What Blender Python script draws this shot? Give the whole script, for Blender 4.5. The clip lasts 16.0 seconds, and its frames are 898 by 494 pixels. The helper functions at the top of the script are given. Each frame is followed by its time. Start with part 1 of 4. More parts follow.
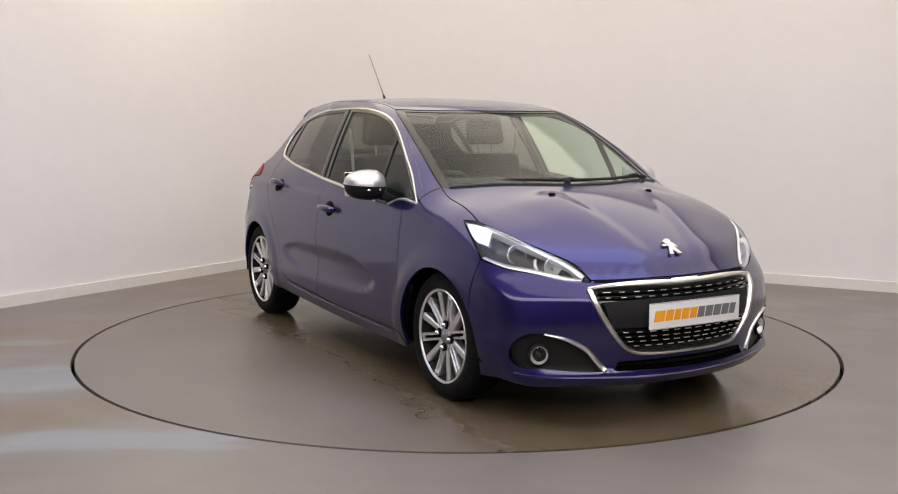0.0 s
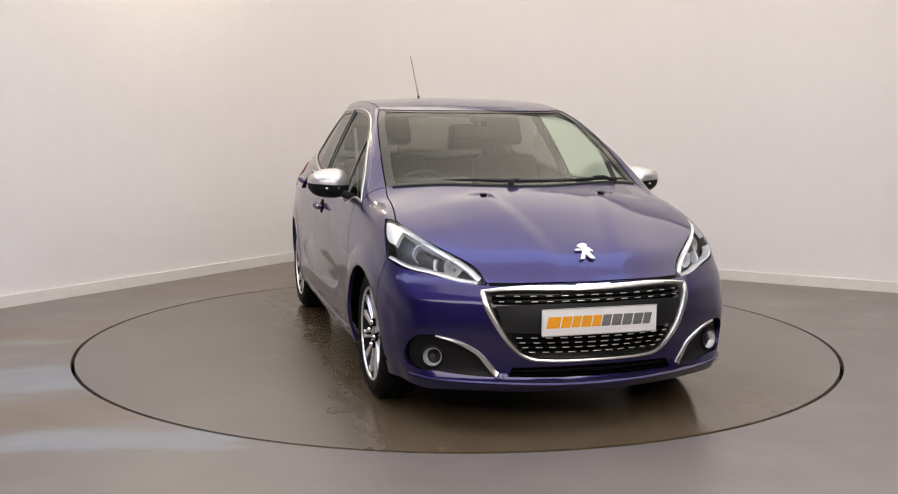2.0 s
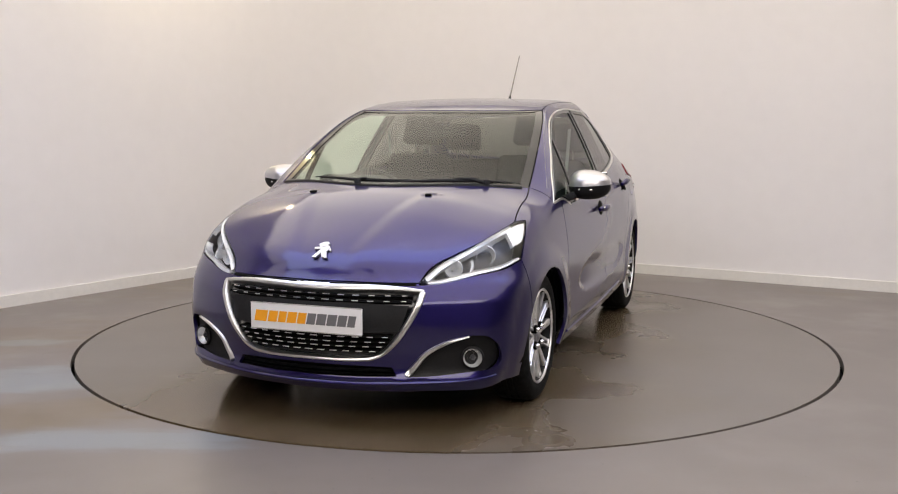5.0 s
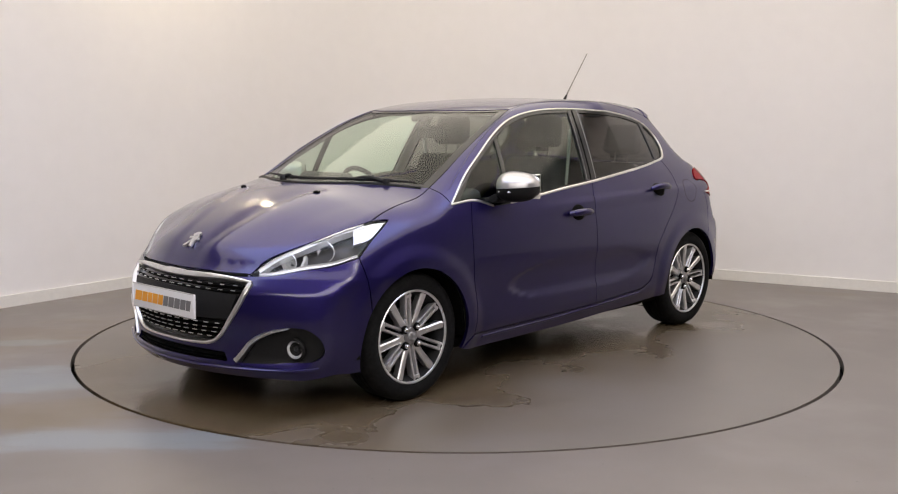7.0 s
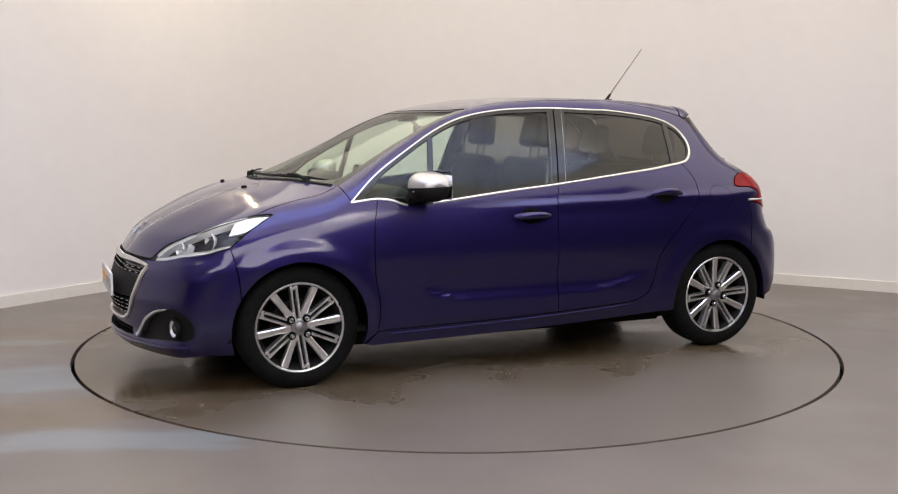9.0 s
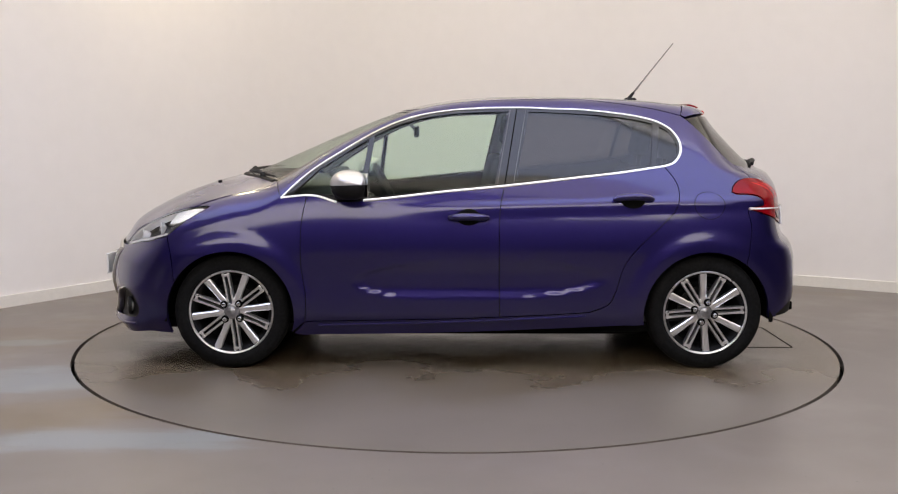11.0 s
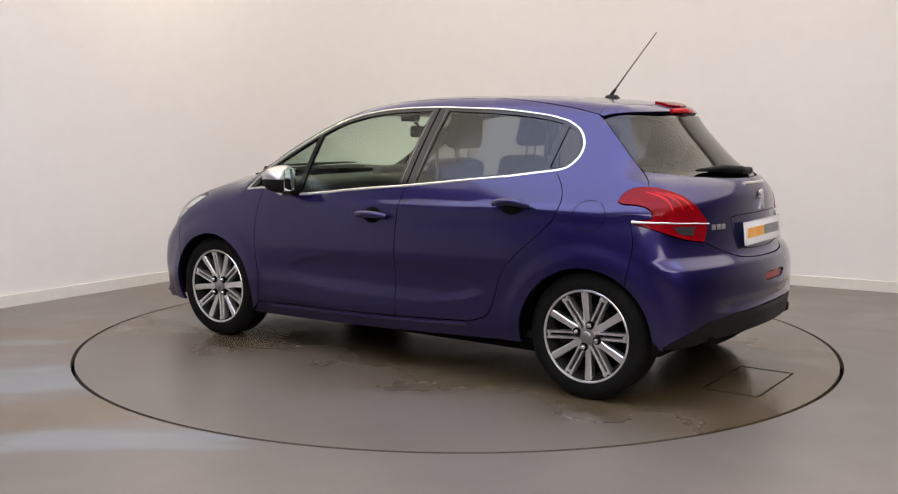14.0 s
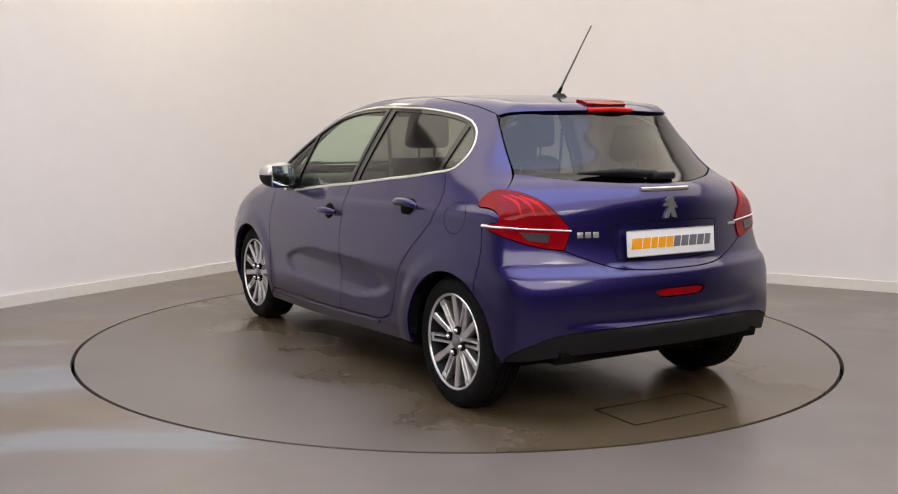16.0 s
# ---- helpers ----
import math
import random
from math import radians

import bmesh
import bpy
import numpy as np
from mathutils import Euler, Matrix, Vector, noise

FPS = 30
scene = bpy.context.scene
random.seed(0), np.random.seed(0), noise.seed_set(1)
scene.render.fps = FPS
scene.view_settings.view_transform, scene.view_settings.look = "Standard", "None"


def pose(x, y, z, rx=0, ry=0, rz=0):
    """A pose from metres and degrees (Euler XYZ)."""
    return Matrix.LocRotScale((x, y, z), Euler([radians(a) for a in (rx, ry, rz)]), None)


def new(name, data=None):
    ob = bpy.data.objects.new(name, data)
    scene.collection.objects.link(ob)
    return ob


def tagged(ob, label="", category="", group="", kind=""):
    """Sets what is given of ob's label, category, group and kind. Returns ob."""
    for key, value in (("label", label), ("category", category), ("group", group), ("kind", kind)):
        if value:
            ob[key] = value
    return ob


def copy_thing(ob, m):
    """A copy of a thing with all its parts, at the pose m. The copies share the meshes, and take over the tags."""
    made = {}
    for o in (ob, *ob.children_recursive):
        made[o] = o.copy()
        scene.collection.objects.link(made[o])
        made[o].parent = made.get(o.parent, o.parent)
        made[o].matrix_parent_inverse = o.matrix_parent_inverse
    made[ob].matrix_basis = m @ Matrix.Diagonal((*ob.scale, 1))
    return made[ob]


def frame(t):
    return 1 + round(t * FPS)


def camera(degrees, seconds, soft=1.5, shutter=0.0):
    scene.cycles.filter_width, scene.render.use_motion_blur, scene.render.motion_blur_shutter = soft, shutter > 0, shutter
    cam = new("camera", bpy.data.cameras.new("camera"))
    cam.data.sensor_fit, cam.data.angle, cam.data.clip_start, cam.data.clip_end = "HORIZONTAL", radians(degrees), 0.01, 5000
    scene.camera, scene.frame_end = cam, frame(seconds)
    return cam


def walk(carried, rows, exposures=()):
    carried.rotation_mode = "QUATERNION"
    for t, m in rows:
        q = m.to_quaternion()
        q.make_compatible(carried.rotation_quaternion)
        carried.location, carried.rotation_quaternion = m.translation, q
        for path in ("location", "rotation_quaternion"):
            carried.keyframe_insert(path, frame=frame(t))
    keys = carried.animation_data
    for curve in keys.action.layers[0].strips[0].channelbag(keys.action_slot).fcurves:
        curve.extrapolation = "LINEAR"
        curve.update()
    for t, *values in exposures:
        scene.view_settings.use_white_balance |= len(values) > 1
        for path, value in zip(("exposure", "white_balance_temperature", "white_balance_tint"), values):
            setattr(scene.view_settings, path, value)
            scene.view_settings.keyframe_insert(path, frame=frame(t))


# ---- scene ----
cam = camera(47.9, 16.0, soft=1.12)
EYE = pose(0, -6.1695, 1.3214, 90 - 7.067, -0.188, 0.461)
walk(cam, [(0, EYE), (16, EYE)])

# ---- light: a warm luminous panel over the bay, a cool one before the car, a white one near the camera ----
world = bpy.data.worlds.new("world")
scene.world = world
world.use_nodes = True
world.node_tree.nodes["Background"].inputs[0].default_value = (.9, .92, 1, 1)
world.node_tree.nodes["Background"].inputs[1].default_value = 0.02
scene.view_settings.exposure = 0.0


# ---- materials ----
def material(name, colour, rough=.5, metal=0.0, coat=0.0, grain=0.0, scale=30.0, relief=0.0, rough_vary=0.0, second=None, stain=2.5, emit=None, space="Object", gloss=.5):
    """A surface with variation at two scales: fine grain and broad stains."""
    m = bpy.data.materials.new(name)
    m.use_nodes = True
    t, b = m.node_tree, m.node_tree.nodes["Principled BSDF"]
    link = t.links.new
    b.inputs["Roughness"].default_value, b.inputs["Metallic"].default_value = rough, metal
    b.inputs["Coat Weight"].default_value, b.inputs["Coat Roughness"].default_value = coat, .04
    b.inputs["Base Color"].default_value = (*colour, 1)
    b.inputs["Specular IOR Level"].default_value = gloss
    if emit:
        b.inputs["Emission Color"].default_value, b.inputs["Emission Strength"].default_value = (*emit[0], 1), emit[1]
    if grain or relief or rough_vary:
        co = t.nodes.new("ShaderNodeTexCoord")
        fine, broad = t.nodes.new("ShaderNodeTexNoise"), t.nodes.new("ShaderNodeTexNoise")
        for n, s, d in ((fine, scale, 4), (broad, stain, 5)):
            n.inputs["Scale"].default_value, n.inputs["Detail"].default_value = s, d
            link(co.outputs[space], n.inputs["Vector"])
        add = t.nodes.new("ShaderNodeMath")
        add.operation = "ADD"
        link(fine.outputs["Fac"], add.inputs[0])
        link(broad.outputs["Fac"], add.inputs[1])
        ramp_node = t.nodes.new("ShaderNodeMapRange")
        ramp_node.inputs["From Min"].default_value, ramp_node.inputs["From Max"].default_value = .7, 1.3
        link(add.outputs[0], ramp_node.inputs["Value"])
        if grain:
            mix = t.nodes.new("ShaderNodeMix")
            mix.data_type = "RGBA"
            other = second or tuple(c * (1 - grain) for c in colour)
            mix.inputs["A"].default_value, mix.inputs["B"].default_value = (*colour, 1), (*other, 1)
            link(ramp_node.outputs["Result"], mix.inputs["Factor"])
            link(mix.outputs["Result"], b.inputs["Base Color"])
        if rough_vary:
            vary = t.nodes.new("ShaderNodeMapRange")
            vary.inputs["To Min"].default_value, vary.inputs["To Max"].default_value = rough, min(1, rough + rough_vary)
            link(ramp_node.outputs["Result"], vary.inputs["Value"])
            link(vary.outputs["Result"], b.inputs["Roughness"])
        if relief:
            bmp = t.nodes.new("ShaderNodeBump")
            bmp.inputs["Strength"].default_value, bmp.inputs["Distance"].default_value = relief, .002
            link(fine.outputs["Fac"], bmp.inputs["Height"])
            link(bmp.outputs["Normal"], b.inputs["Normal"])
    return m


def glass_material(name, tint, gloss=1.0):
    """A thin pane: tinted, clear, with a mirror sheen that grows towards grazing view."""
    m = bpy.data.materials.new(name)
    m.use_nodes = True
    t = m.node_tree
    t.nodes.clear()
    clear, shine, edge = t.nodes.new("ShaderNodeBsdfTransparent"), t.nodes.new("ShaderNodeBsdfGlossy"), t.nodes.new("ShaderNodeLayerWeight")
    mix, out = t.nodes.new("ShaderNodeMixShader"), t.nodes.new("ShaderNodeOutputMaterial")
    clear.inputs[0].default_value = (*tint, 1)
    shine.inputs["Roughness"].default_value = .08
    shine.inputs["Color"].default_value = (gloss, gloss, gloss, 1)
    edge.inputs["Blend"].default_value = .5
    power, amount = t.nodes.new("ShaderNodeMath"), t.nodes.new("ShaderNodeMath")
    power.operation, amount.operation = "POWER", "MULTIPLY_ADD"
    power.inputs[1].default_value, amount.inputs[1].default_value, amount.inputs[2].default_value = 4.0, .70, .04
    t.links.new(edge.outputs["Facing"], power.inputs[0])
    t.links.new(power.outputs[0], amount.inputs[0])
    t.links.new(amount.outputs[0], mix.inputs[0])
    t.links.new(clear.outputs[0], mix.inputs[1])
    t.links.new(shine.outputs[0], mix.inputs[2])
    t.links.new(mix.outputs[0], out.inputs[0])
    return m


def paint_material():
    """Blue-violet metallic paint under clear lacquer, with fine flakes and a little orange peel."""
    m = bpy.data.materials.new("violet_blue_paint")
    m.use_nodes = True
    t, b = m.node_tree, m.node_tree.nodes["Principled BSDF"]
    b.inputs["Metallic"].default_value, b.inputs["Roughness"].default_value = .9, .42
    b.inputs["Coat Weight"].default_value, b.inputs["Coat Roughness"].default_value = 1.0, .05
    co, flake = t.nodes.new("ShaderNodeTexCoord"), t.nodes.new("ShaderNodeTexVoronoi")
    flake.inputs["Scale"].default_value = 900
    t.links.new(co.outputs["Object"], flake.inputs["Vector"])
    mix = t.nodes.new("ShaderNodeMix")
    mix.data_type = "RGBA"
    mix.inputs["A"].default_value, mix.inputs["B"].default_value = (*PAINT_A, 1), (*PAINT_B, 1)
    t.links.new(flake.outputs["Color"], mix.inputs["Factor"])
    t.links.new(mix.outputs["Result"], b.inputs["Base Color"])
    dust, rough = t.nodes.new("ShaderNodeTexNoise"), t.nodes.new("ShaderNodeMapRange")
    dust.inputs["Scale"].default_value, dust.inputs["Detail"].default_value = 3.0, 6
    rough.inputs["To Min"].default_value, rough.inputs["To Max"].default_value = .07, .13
    t.links.new(co.outputs["Object"], dust.inputs["Vector"])
    t.links.new(dust.outputs["Fac"], rough.inputs["Value"])
    t.links.new(rough.outputs["Result"], b.inputs["Coat Roughness"])
    return m


def floor_material(name, base, brown, pale, patches=(), track=None):
    """Worn, damp, sealed concrete: mauve-grey with fine grit, ochre and pale blue-grey patches of their own shape,
    and, on the turntable, an olive-brown damp track along the car's line."""
    m = bpy.data.materials.new(name)
    m.use_nodes = True
    t, b = m.node_tree, m.node_tree.nodes["Principled BSDF"]
    link = t.links.new
    co = t.nodes.new("ShaderNodeTexCoord")

    def noise_at(scale, detail, stretch=(1, 1, 1), rough=.55, at=(0, 0, 0)):
        mp, n = t.nodes.new("ShaderNodeMapping"), t.nodes.new("ShaderNodeTexNoise")
        mp.inputs["Scale"].default_value, mp.inputs["Location"].default_value = stretch, at
        n.inputs["Scale"].default_value, n.inputs["Detail"].default_value, n.inputs["Roughness"].default_value = scale, detail, rough
        link(co.outputs["Object"], mp.inputs[0])
        link(mp.outputs[0], n.inputs["Vector"])
        return n.outputs["Fac"]

    def between(value, lo, hi, out_lo=0.0, out_hi=1.0):
        r = t.nodes.new("ShaderNodeMapRange")
        r.interpolation_type = "SMOOTHSTEP"
        for k, v in (("From Min", lo), ("From Max", hi), ("To Min", out_lo), ("To Max", out_hi)):
            r.inputs[k].default_value = v
        link(value, r.inputs["Value"])
        return r.outputs["Result"]

    def sums(op, p, q):
        n = t.nodes.new("ShaderNodeMath")
        n.operation = op
        for i, v in enumerate((p, q)):
            if isinstance(v, (int, float)):
                n.inputs[i].default_value = v
            else:
                link(v, n.inputs[i])
        return n.outputs[0]

    def blend(a, bb, fac):
        x = t.nodes.new("ShaderNodeMix")
        x.data_type = "RGBA"
        for socket, v in (("A", a), ("B", bb)):
            if isinstance(v, tuple):
                x.inputs[socket].default_value = (*v, 1)
            else:
                link(v, x.inputs[socket])
        link(fac, x.inputs["Factor"])
        return x.outputs["Result"]

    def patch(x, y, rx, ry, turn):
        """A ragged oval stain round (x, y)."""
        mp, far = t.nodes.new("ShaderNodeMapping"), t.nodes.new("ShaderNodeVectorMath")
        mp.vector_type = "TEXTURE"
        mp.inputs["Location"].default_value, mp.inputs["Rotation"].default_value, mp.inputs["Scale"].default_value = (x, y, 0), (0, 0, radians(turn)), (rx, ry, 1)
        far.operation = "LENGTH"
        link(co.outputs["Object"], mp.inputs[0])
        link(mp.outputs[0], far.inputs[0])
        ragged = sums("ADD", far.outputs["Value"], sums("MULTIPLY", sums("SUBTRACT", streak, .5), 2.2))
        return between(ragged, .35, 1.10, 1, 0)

    grit, cloud = noise_at(170, 3), noise_at(1.3, 5)
    streak = noise_at(2.4, 7, (.7, 2.0, 1), .6, (3.1, 1.4, 0))
    col = blend(base, tuple(.87 * c for c in base), between(cloud, .35, .7))
    wet = between(noise_at(1.7, 3, at=(4.0, 9.0, 0)), .36, .74, 0, .4)
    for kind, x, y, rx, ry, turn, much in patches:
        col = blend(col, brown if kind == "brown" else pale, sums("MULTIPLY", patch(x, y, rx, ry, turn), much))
    if track:
        split, wide = t.nodes.new("ShaderNodeSeparateXYZ"), t.nodes.new("ShaderNodeMath")
        wide.operation = "ABSOLUTE"
        link(co.outputs["Object"], split.inputs[0])
        link(split.outputs["Y"], wide.inputs[0])
        edge = sums("ADD", wide.outputs[0], sums("MULTIPLY", sums("SUBTRACT", noise_at(1.5, 6, at=(7.3, 2.2, 0)), .5), 1.6))
        damp = between(edge, track[0], track[1], 1, 0)
        col = blend(col, brown, sums("MULTIPLY", damp, .9))
        puddle = between(noise_at(2.1, 3, (1, 1.3, 1), .45, (1.7, 5.2, 0)), .48, .70)
        wet = sums("ADD", sums("MULTIPLY", damp, .55), sums("MULTIPLY", sums("MULTIPLY", damp, puddle), .45))
        col = blend(col, tuple(.55 * c for c in brown), sums("MULTIPLY", sums("MULTIPLY", damp, puddle), .40))
    col = blend(col, tuple(c * .6 for c in base), between(grit, .55, .80, 0, .45))
    speck = between(noise_at(46, 2, at=(2, 8, 0)), .735, .76, 0, .6)
    col = blend(col, tuple(c * .35 for c in base), speck)
    link(col, b.inputs["Base Color"])
    link(between(wet, 0, 1, FLOOR_ROUGH[1], FLOOR_ROUGH[0]), b.inputs["Roughness"])
    return m


PAINT_A, PAINT_B = (.0095, .0062, .064), (.021, .0140, .118)
FLOOR_ROUGH = (.14, .36)
PAINT = paint_material()
GLASS = glass_material("clear_green_glass", (.79, .90, .80), .68)
DARK_GLASS = glass_material("privacy_glass", (.25, .24, .235))
REAR_GLASS = glass_material("dark_rear_glass", (.16, .15, .145))
LENS = glass_material("clear_lens", (.95, .96, .97), .55)
BLACK = material("black_grained_plastic", (.006, .006, .007), .5, gloss=.3, grain=.5, scale=180, relief=.2, rough_vary=.2)
GLOSS_BLACK = material("gloss_black_plastic", (.008, .008, .010), .12)
GAP_BLACK = material("matt_black_underside_and_shade", (.004, .004, .004), .9, gloss=.1, grain=.5, scale=20)
RUBBER = material("tyre_rubber", (.005, .005, .0055), .75, gloss=.2, grain=.5, scale=60, relief=.3, rough_vary=.25, stain=6)
CHROME = material("chrome", (.78, .78, .80), .12, 1.0, grain=.06, scale=40, rough_vary=.06)
SATIN = material("satin_chrome", (.72, .71, .70), .28, 1.0, grain=.06, scale=60, rough_vary=.08)
ALLOY = material("silver_alloy", (.80, .80, .82), .27, .95, grain=.12, scale=25, rough_vary=.12)
# barrel alloy near black: the shade behind the spokes is put into its colour
ALLOY_SHADED = material("shadowed_barrel_metal", (.010, .010, .011), .6, .0, gloss=.15, grain=.4, scale=25)
# disc steel darkened well below STEEL to paint the shade between the spokes
BRAKE = material("shaded_brake_disc", (.035, .034, .033), .5, .7, grain=.4, scale=50)
HUB_GREY = material("dull_silver_cap", (.34, .34, .36), .35, .8, grain=.3, scale=90)
STEEL = material("brake_steel", (.28, .27, .26), .4, 1.0, grain=.4, scale=50)
SILVER = material("silver_mirror_shell", (.52, .51, .53), .33, .85, coat=.6, grain=.05, scale=200)
MIRROR = material("mirror_glass", (.85, .88, .88), .02, 1.0)
RED_LENS = material("red_lamp_lens", (.28, .003, .008), .10, 0, gloss=.15, grain=.45, scale=14)
RED_DEEP = material("bright_red_lamp_lens", (.62, .010, .014), .14, 0, gloss=.15, grain=.3, scale=14)
AMBER = material("amber_lens", (.75, .30, .05), .2, 0, coat=.5)
REFLECTOR = material("lamp_reflector", (.86, .87, .89), .16, .40, grain=.15, scale=45, relief=1.0, rough_vary=.1)
LAMP_GREY = material("lamp_housing_grey", (.045, .045, .052), .3, .2, grain=.3, scale=30)
FABRIC = material("charcoal_seat_cloth", (.018, .018, .021), .9, gloss=.2, grain=.45, scale=240)
TRIM = material("dark_interior_plastic", (.014, .014, .016), .7, grain=.4, scale=160)
LIGHT_TRIM = material("pale_grey_interior_trim", (.38, .38, .36), .7, grain=.12, scale=160)
PLATE_WHITE = material("white_plate", (.78, .78, .80), .25, coat=.4, grain=.04, scale=60)
ORANGE = material("orange_print", (.85, .36, .015), .35, grain=.1, scale=60)
GREY_PRINT = material("grey_print", (.16, .16, .17), .35, grain=.1, scale=60)
WALL_COLOUR = (.77, .748, .752)
# for the unseen walls behind the camera, dark to keep the car's reflections deep
DARK_WALL = material("unseen_charcoal_wall", (.05, .05, .052), .9, grain=.3, scale=12, stain=.8)
WALL = material("cream_wall_paint", WALL_COLOUR, .75, grain=.03, scale=8, stain=.5)
CEILING = material("white_ceiling_paint", (.78, .77, .74), .85, grain=.04, scale=50)
SKIRTING = material("white_gloss_skirting", (.74, .72, .69), .4, grain=.08, scale=30)
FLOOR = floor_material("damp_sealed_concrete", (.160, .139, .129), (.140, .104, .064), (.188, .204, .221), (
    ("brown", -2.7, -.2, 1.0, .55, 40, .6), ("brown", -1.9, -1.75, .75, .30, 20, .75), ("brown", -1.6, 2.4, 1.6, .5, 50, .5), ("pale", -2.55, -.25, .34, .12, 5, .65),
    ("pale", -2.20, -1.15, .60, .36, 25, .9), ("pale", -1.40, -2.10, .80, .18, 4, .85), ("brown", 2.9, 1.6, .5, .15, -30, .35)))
DISC = floor_material("damp_turntable_concrete", (.146, .127, .115), (.094, .068, .037), (.2, .2, .2), track=(.6, 1.6))
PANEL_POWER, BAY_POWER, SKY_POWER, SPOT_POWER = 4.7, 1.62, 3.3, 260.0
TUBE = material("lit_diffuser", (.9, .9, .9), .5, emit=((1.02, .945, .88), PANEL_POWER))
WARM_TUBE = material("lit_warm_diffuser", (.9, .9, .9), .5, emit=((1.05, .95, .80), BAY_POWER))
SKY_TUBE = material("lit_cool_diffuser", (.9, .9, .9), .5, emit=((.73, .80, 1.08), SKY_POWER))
SPOT = material("lit_warm_bulb", (.9, .9, .9), .5, emit=((1.0, .84, .50), SPOT_POWER))


from mathutils.geometry import delaunay_2d_cdt


# ---- small mesh kit ----
def part(name, verts, faces, mat, parent=None, label="", normals=None, smooth=True, at=None):
    """One mesh object, under a thing or a part where one is given."""
    me = bpy.data.meshes.new(name)
    me.from_pydata([tuple(v) for v in verts], [], [tuple(f) for f in faces])
    me.materials.append(mat)
    if smooth:
        me.polygons.foreach_set("use_smooth", [True] * len(me.polygons))
    if normals is not None:
        me.normals_split_custom_set_from_vertices([tuple(n) for n in normals])
    elif smooth:
        me.set_sharp_from_angle(angle=radians(38))
    me.update()
    ob = new(name, me)
    if parent is not None:
        ob.parent = parent
    if at is not None:
        ob.matrix_basis = at
    if label:
        ob["label"] = label
    return ob


def merge(*solids):
    v, f = [], []
    for sv, sf in solids:
        n = len(v)
        v += [tuple(p) for p in sv]
        f += [tuple(i + n for i in q) for q in sf]
    return v, f


def moved(solid, m):
    return [m @ Vector(p) for p in solid[0]], solid[1]


def flipped(solid):
    """The mirror image across the car's long plane."""
    return [(p[0], -p[1], p[2]) for p in solid[0]], [tuple(reversed(q)) for q in solid[1]]


def solid_of(bm):
    bm.verts.index_update()
    out = [v.co.copy() for v in bm.verts], [tuple(v.index for v in f.verts) for f in bm.faces]
    bm.free()
    return out


def block(size, at=(0, 0, 0), bevel=.0, steps=2, turn=(0, 0, 0), taper=None):
    """A bevelled block; taper scales its upper face."""
    bm = bmesh.new()
    bmesh.ops.create_cube(bm, size=1)
    for v in bm.verts:
        s = taper if taper and v.co.z > 0 else (1, 1)
        v.co = Vector((v.co.x * size[0] * s[0], v.co.y * size[1] * s[1], v.co.z * size[2]))
    if bevel:
        bmesh.ops.bevel(bm, geom=bm.edges[:], offset=bevel, segments=steps, affect="EDGES", profile=.6)
    return moved(solid_of(bm), pose(*at, *turn))


def lathe(profile, count=48, closed=False):
    """Turn a profile of (radius, y) pairs about the y axis."""
    v, f, n = [], [], len(profile)
    for i in range(count):
        a = 2 * math.pi * i / count
        v += [(r * math.cos(a), y, r * math.sin(a)) for r, y in profile]
    for i in range(count):
        j = (i + 1) % count
        for k in range(n if closed else n - 1):
            l = (k + 1) % n
            f.append((i * n + k, i * n + l, j * n + l, j * n + k))
    return v, f


def tube(path, radius, count=8, ends=True):
    """A round bar along a path; radius may be one number or one for each point."""
    path = [Vector(p) for p in path]
    rs = radius if isinstance(radius, (list, tuple)) else [radius] * len(path)
    v, f = [], []
    side = None
    for i, p in enumerate(path):
        d = (path[min(i + 1, len(path) - 1)] - path[max(i - 1, 0)]).normalized()
        if side is None:
            side = d.orthogonal().normalized()
        side = (side - d * side.dot(d)).normalized()
        up = d.cross(side)
        v += [p + (side * math.cos(a) + up * math.sin(a)) * rs[i] for a in (2 * math.pi * k / count for k in range(count))]
    for i in range(len(path) - 1):
        for k in range(count):
            l = (k + 1) % count
            f.append((i * count + k, i * count + l, (i + 1) * count + l, (i + 1) * count + k))
    if ends:
        f.append(tuple(reversed(range(count))))
        f.append(tuple(range((len(path) - 1) * count, len(path) * count)))
    return v, f


def slab(outline, thick, m=Matrix()):
    """A flat plate from a 2D outline (counter-clockwise), of that thickness along its local z."""
    n = len(outline)
    v = [(x, y, 0) for x, y in outline] + [(x, y, thick) for x, y in outline]
    f = [tuple(reversed(range(n))), tuple(range(n, 2 * n))] + [(i, (i + 1) % n, n + (i + 1) % n, n + i) for i in range(n)]
    return moved((v, f), m)


def ellipsoid(at, radii, rings=12, count=20):
    v, f = [], []
    for i in range(rings + 1):
        a = math.pi * i / rings
        for k in range(count):
            b = 2 * math.pi * k / count
            v.append((at[0] + radii[0] * math.sin(a) * math.cos(b), at[1] + radii[1] * math.sin(a) * math.sin(b), at[2] + radii[2] * math.cos(a)))
    for i in range(rings):
        for k in range(count):
            l = (k + 1) % count
            f.append((i * count + k, (i + 1) * count + k, (i + 1) * count + l, i * count + l))
    return v, f


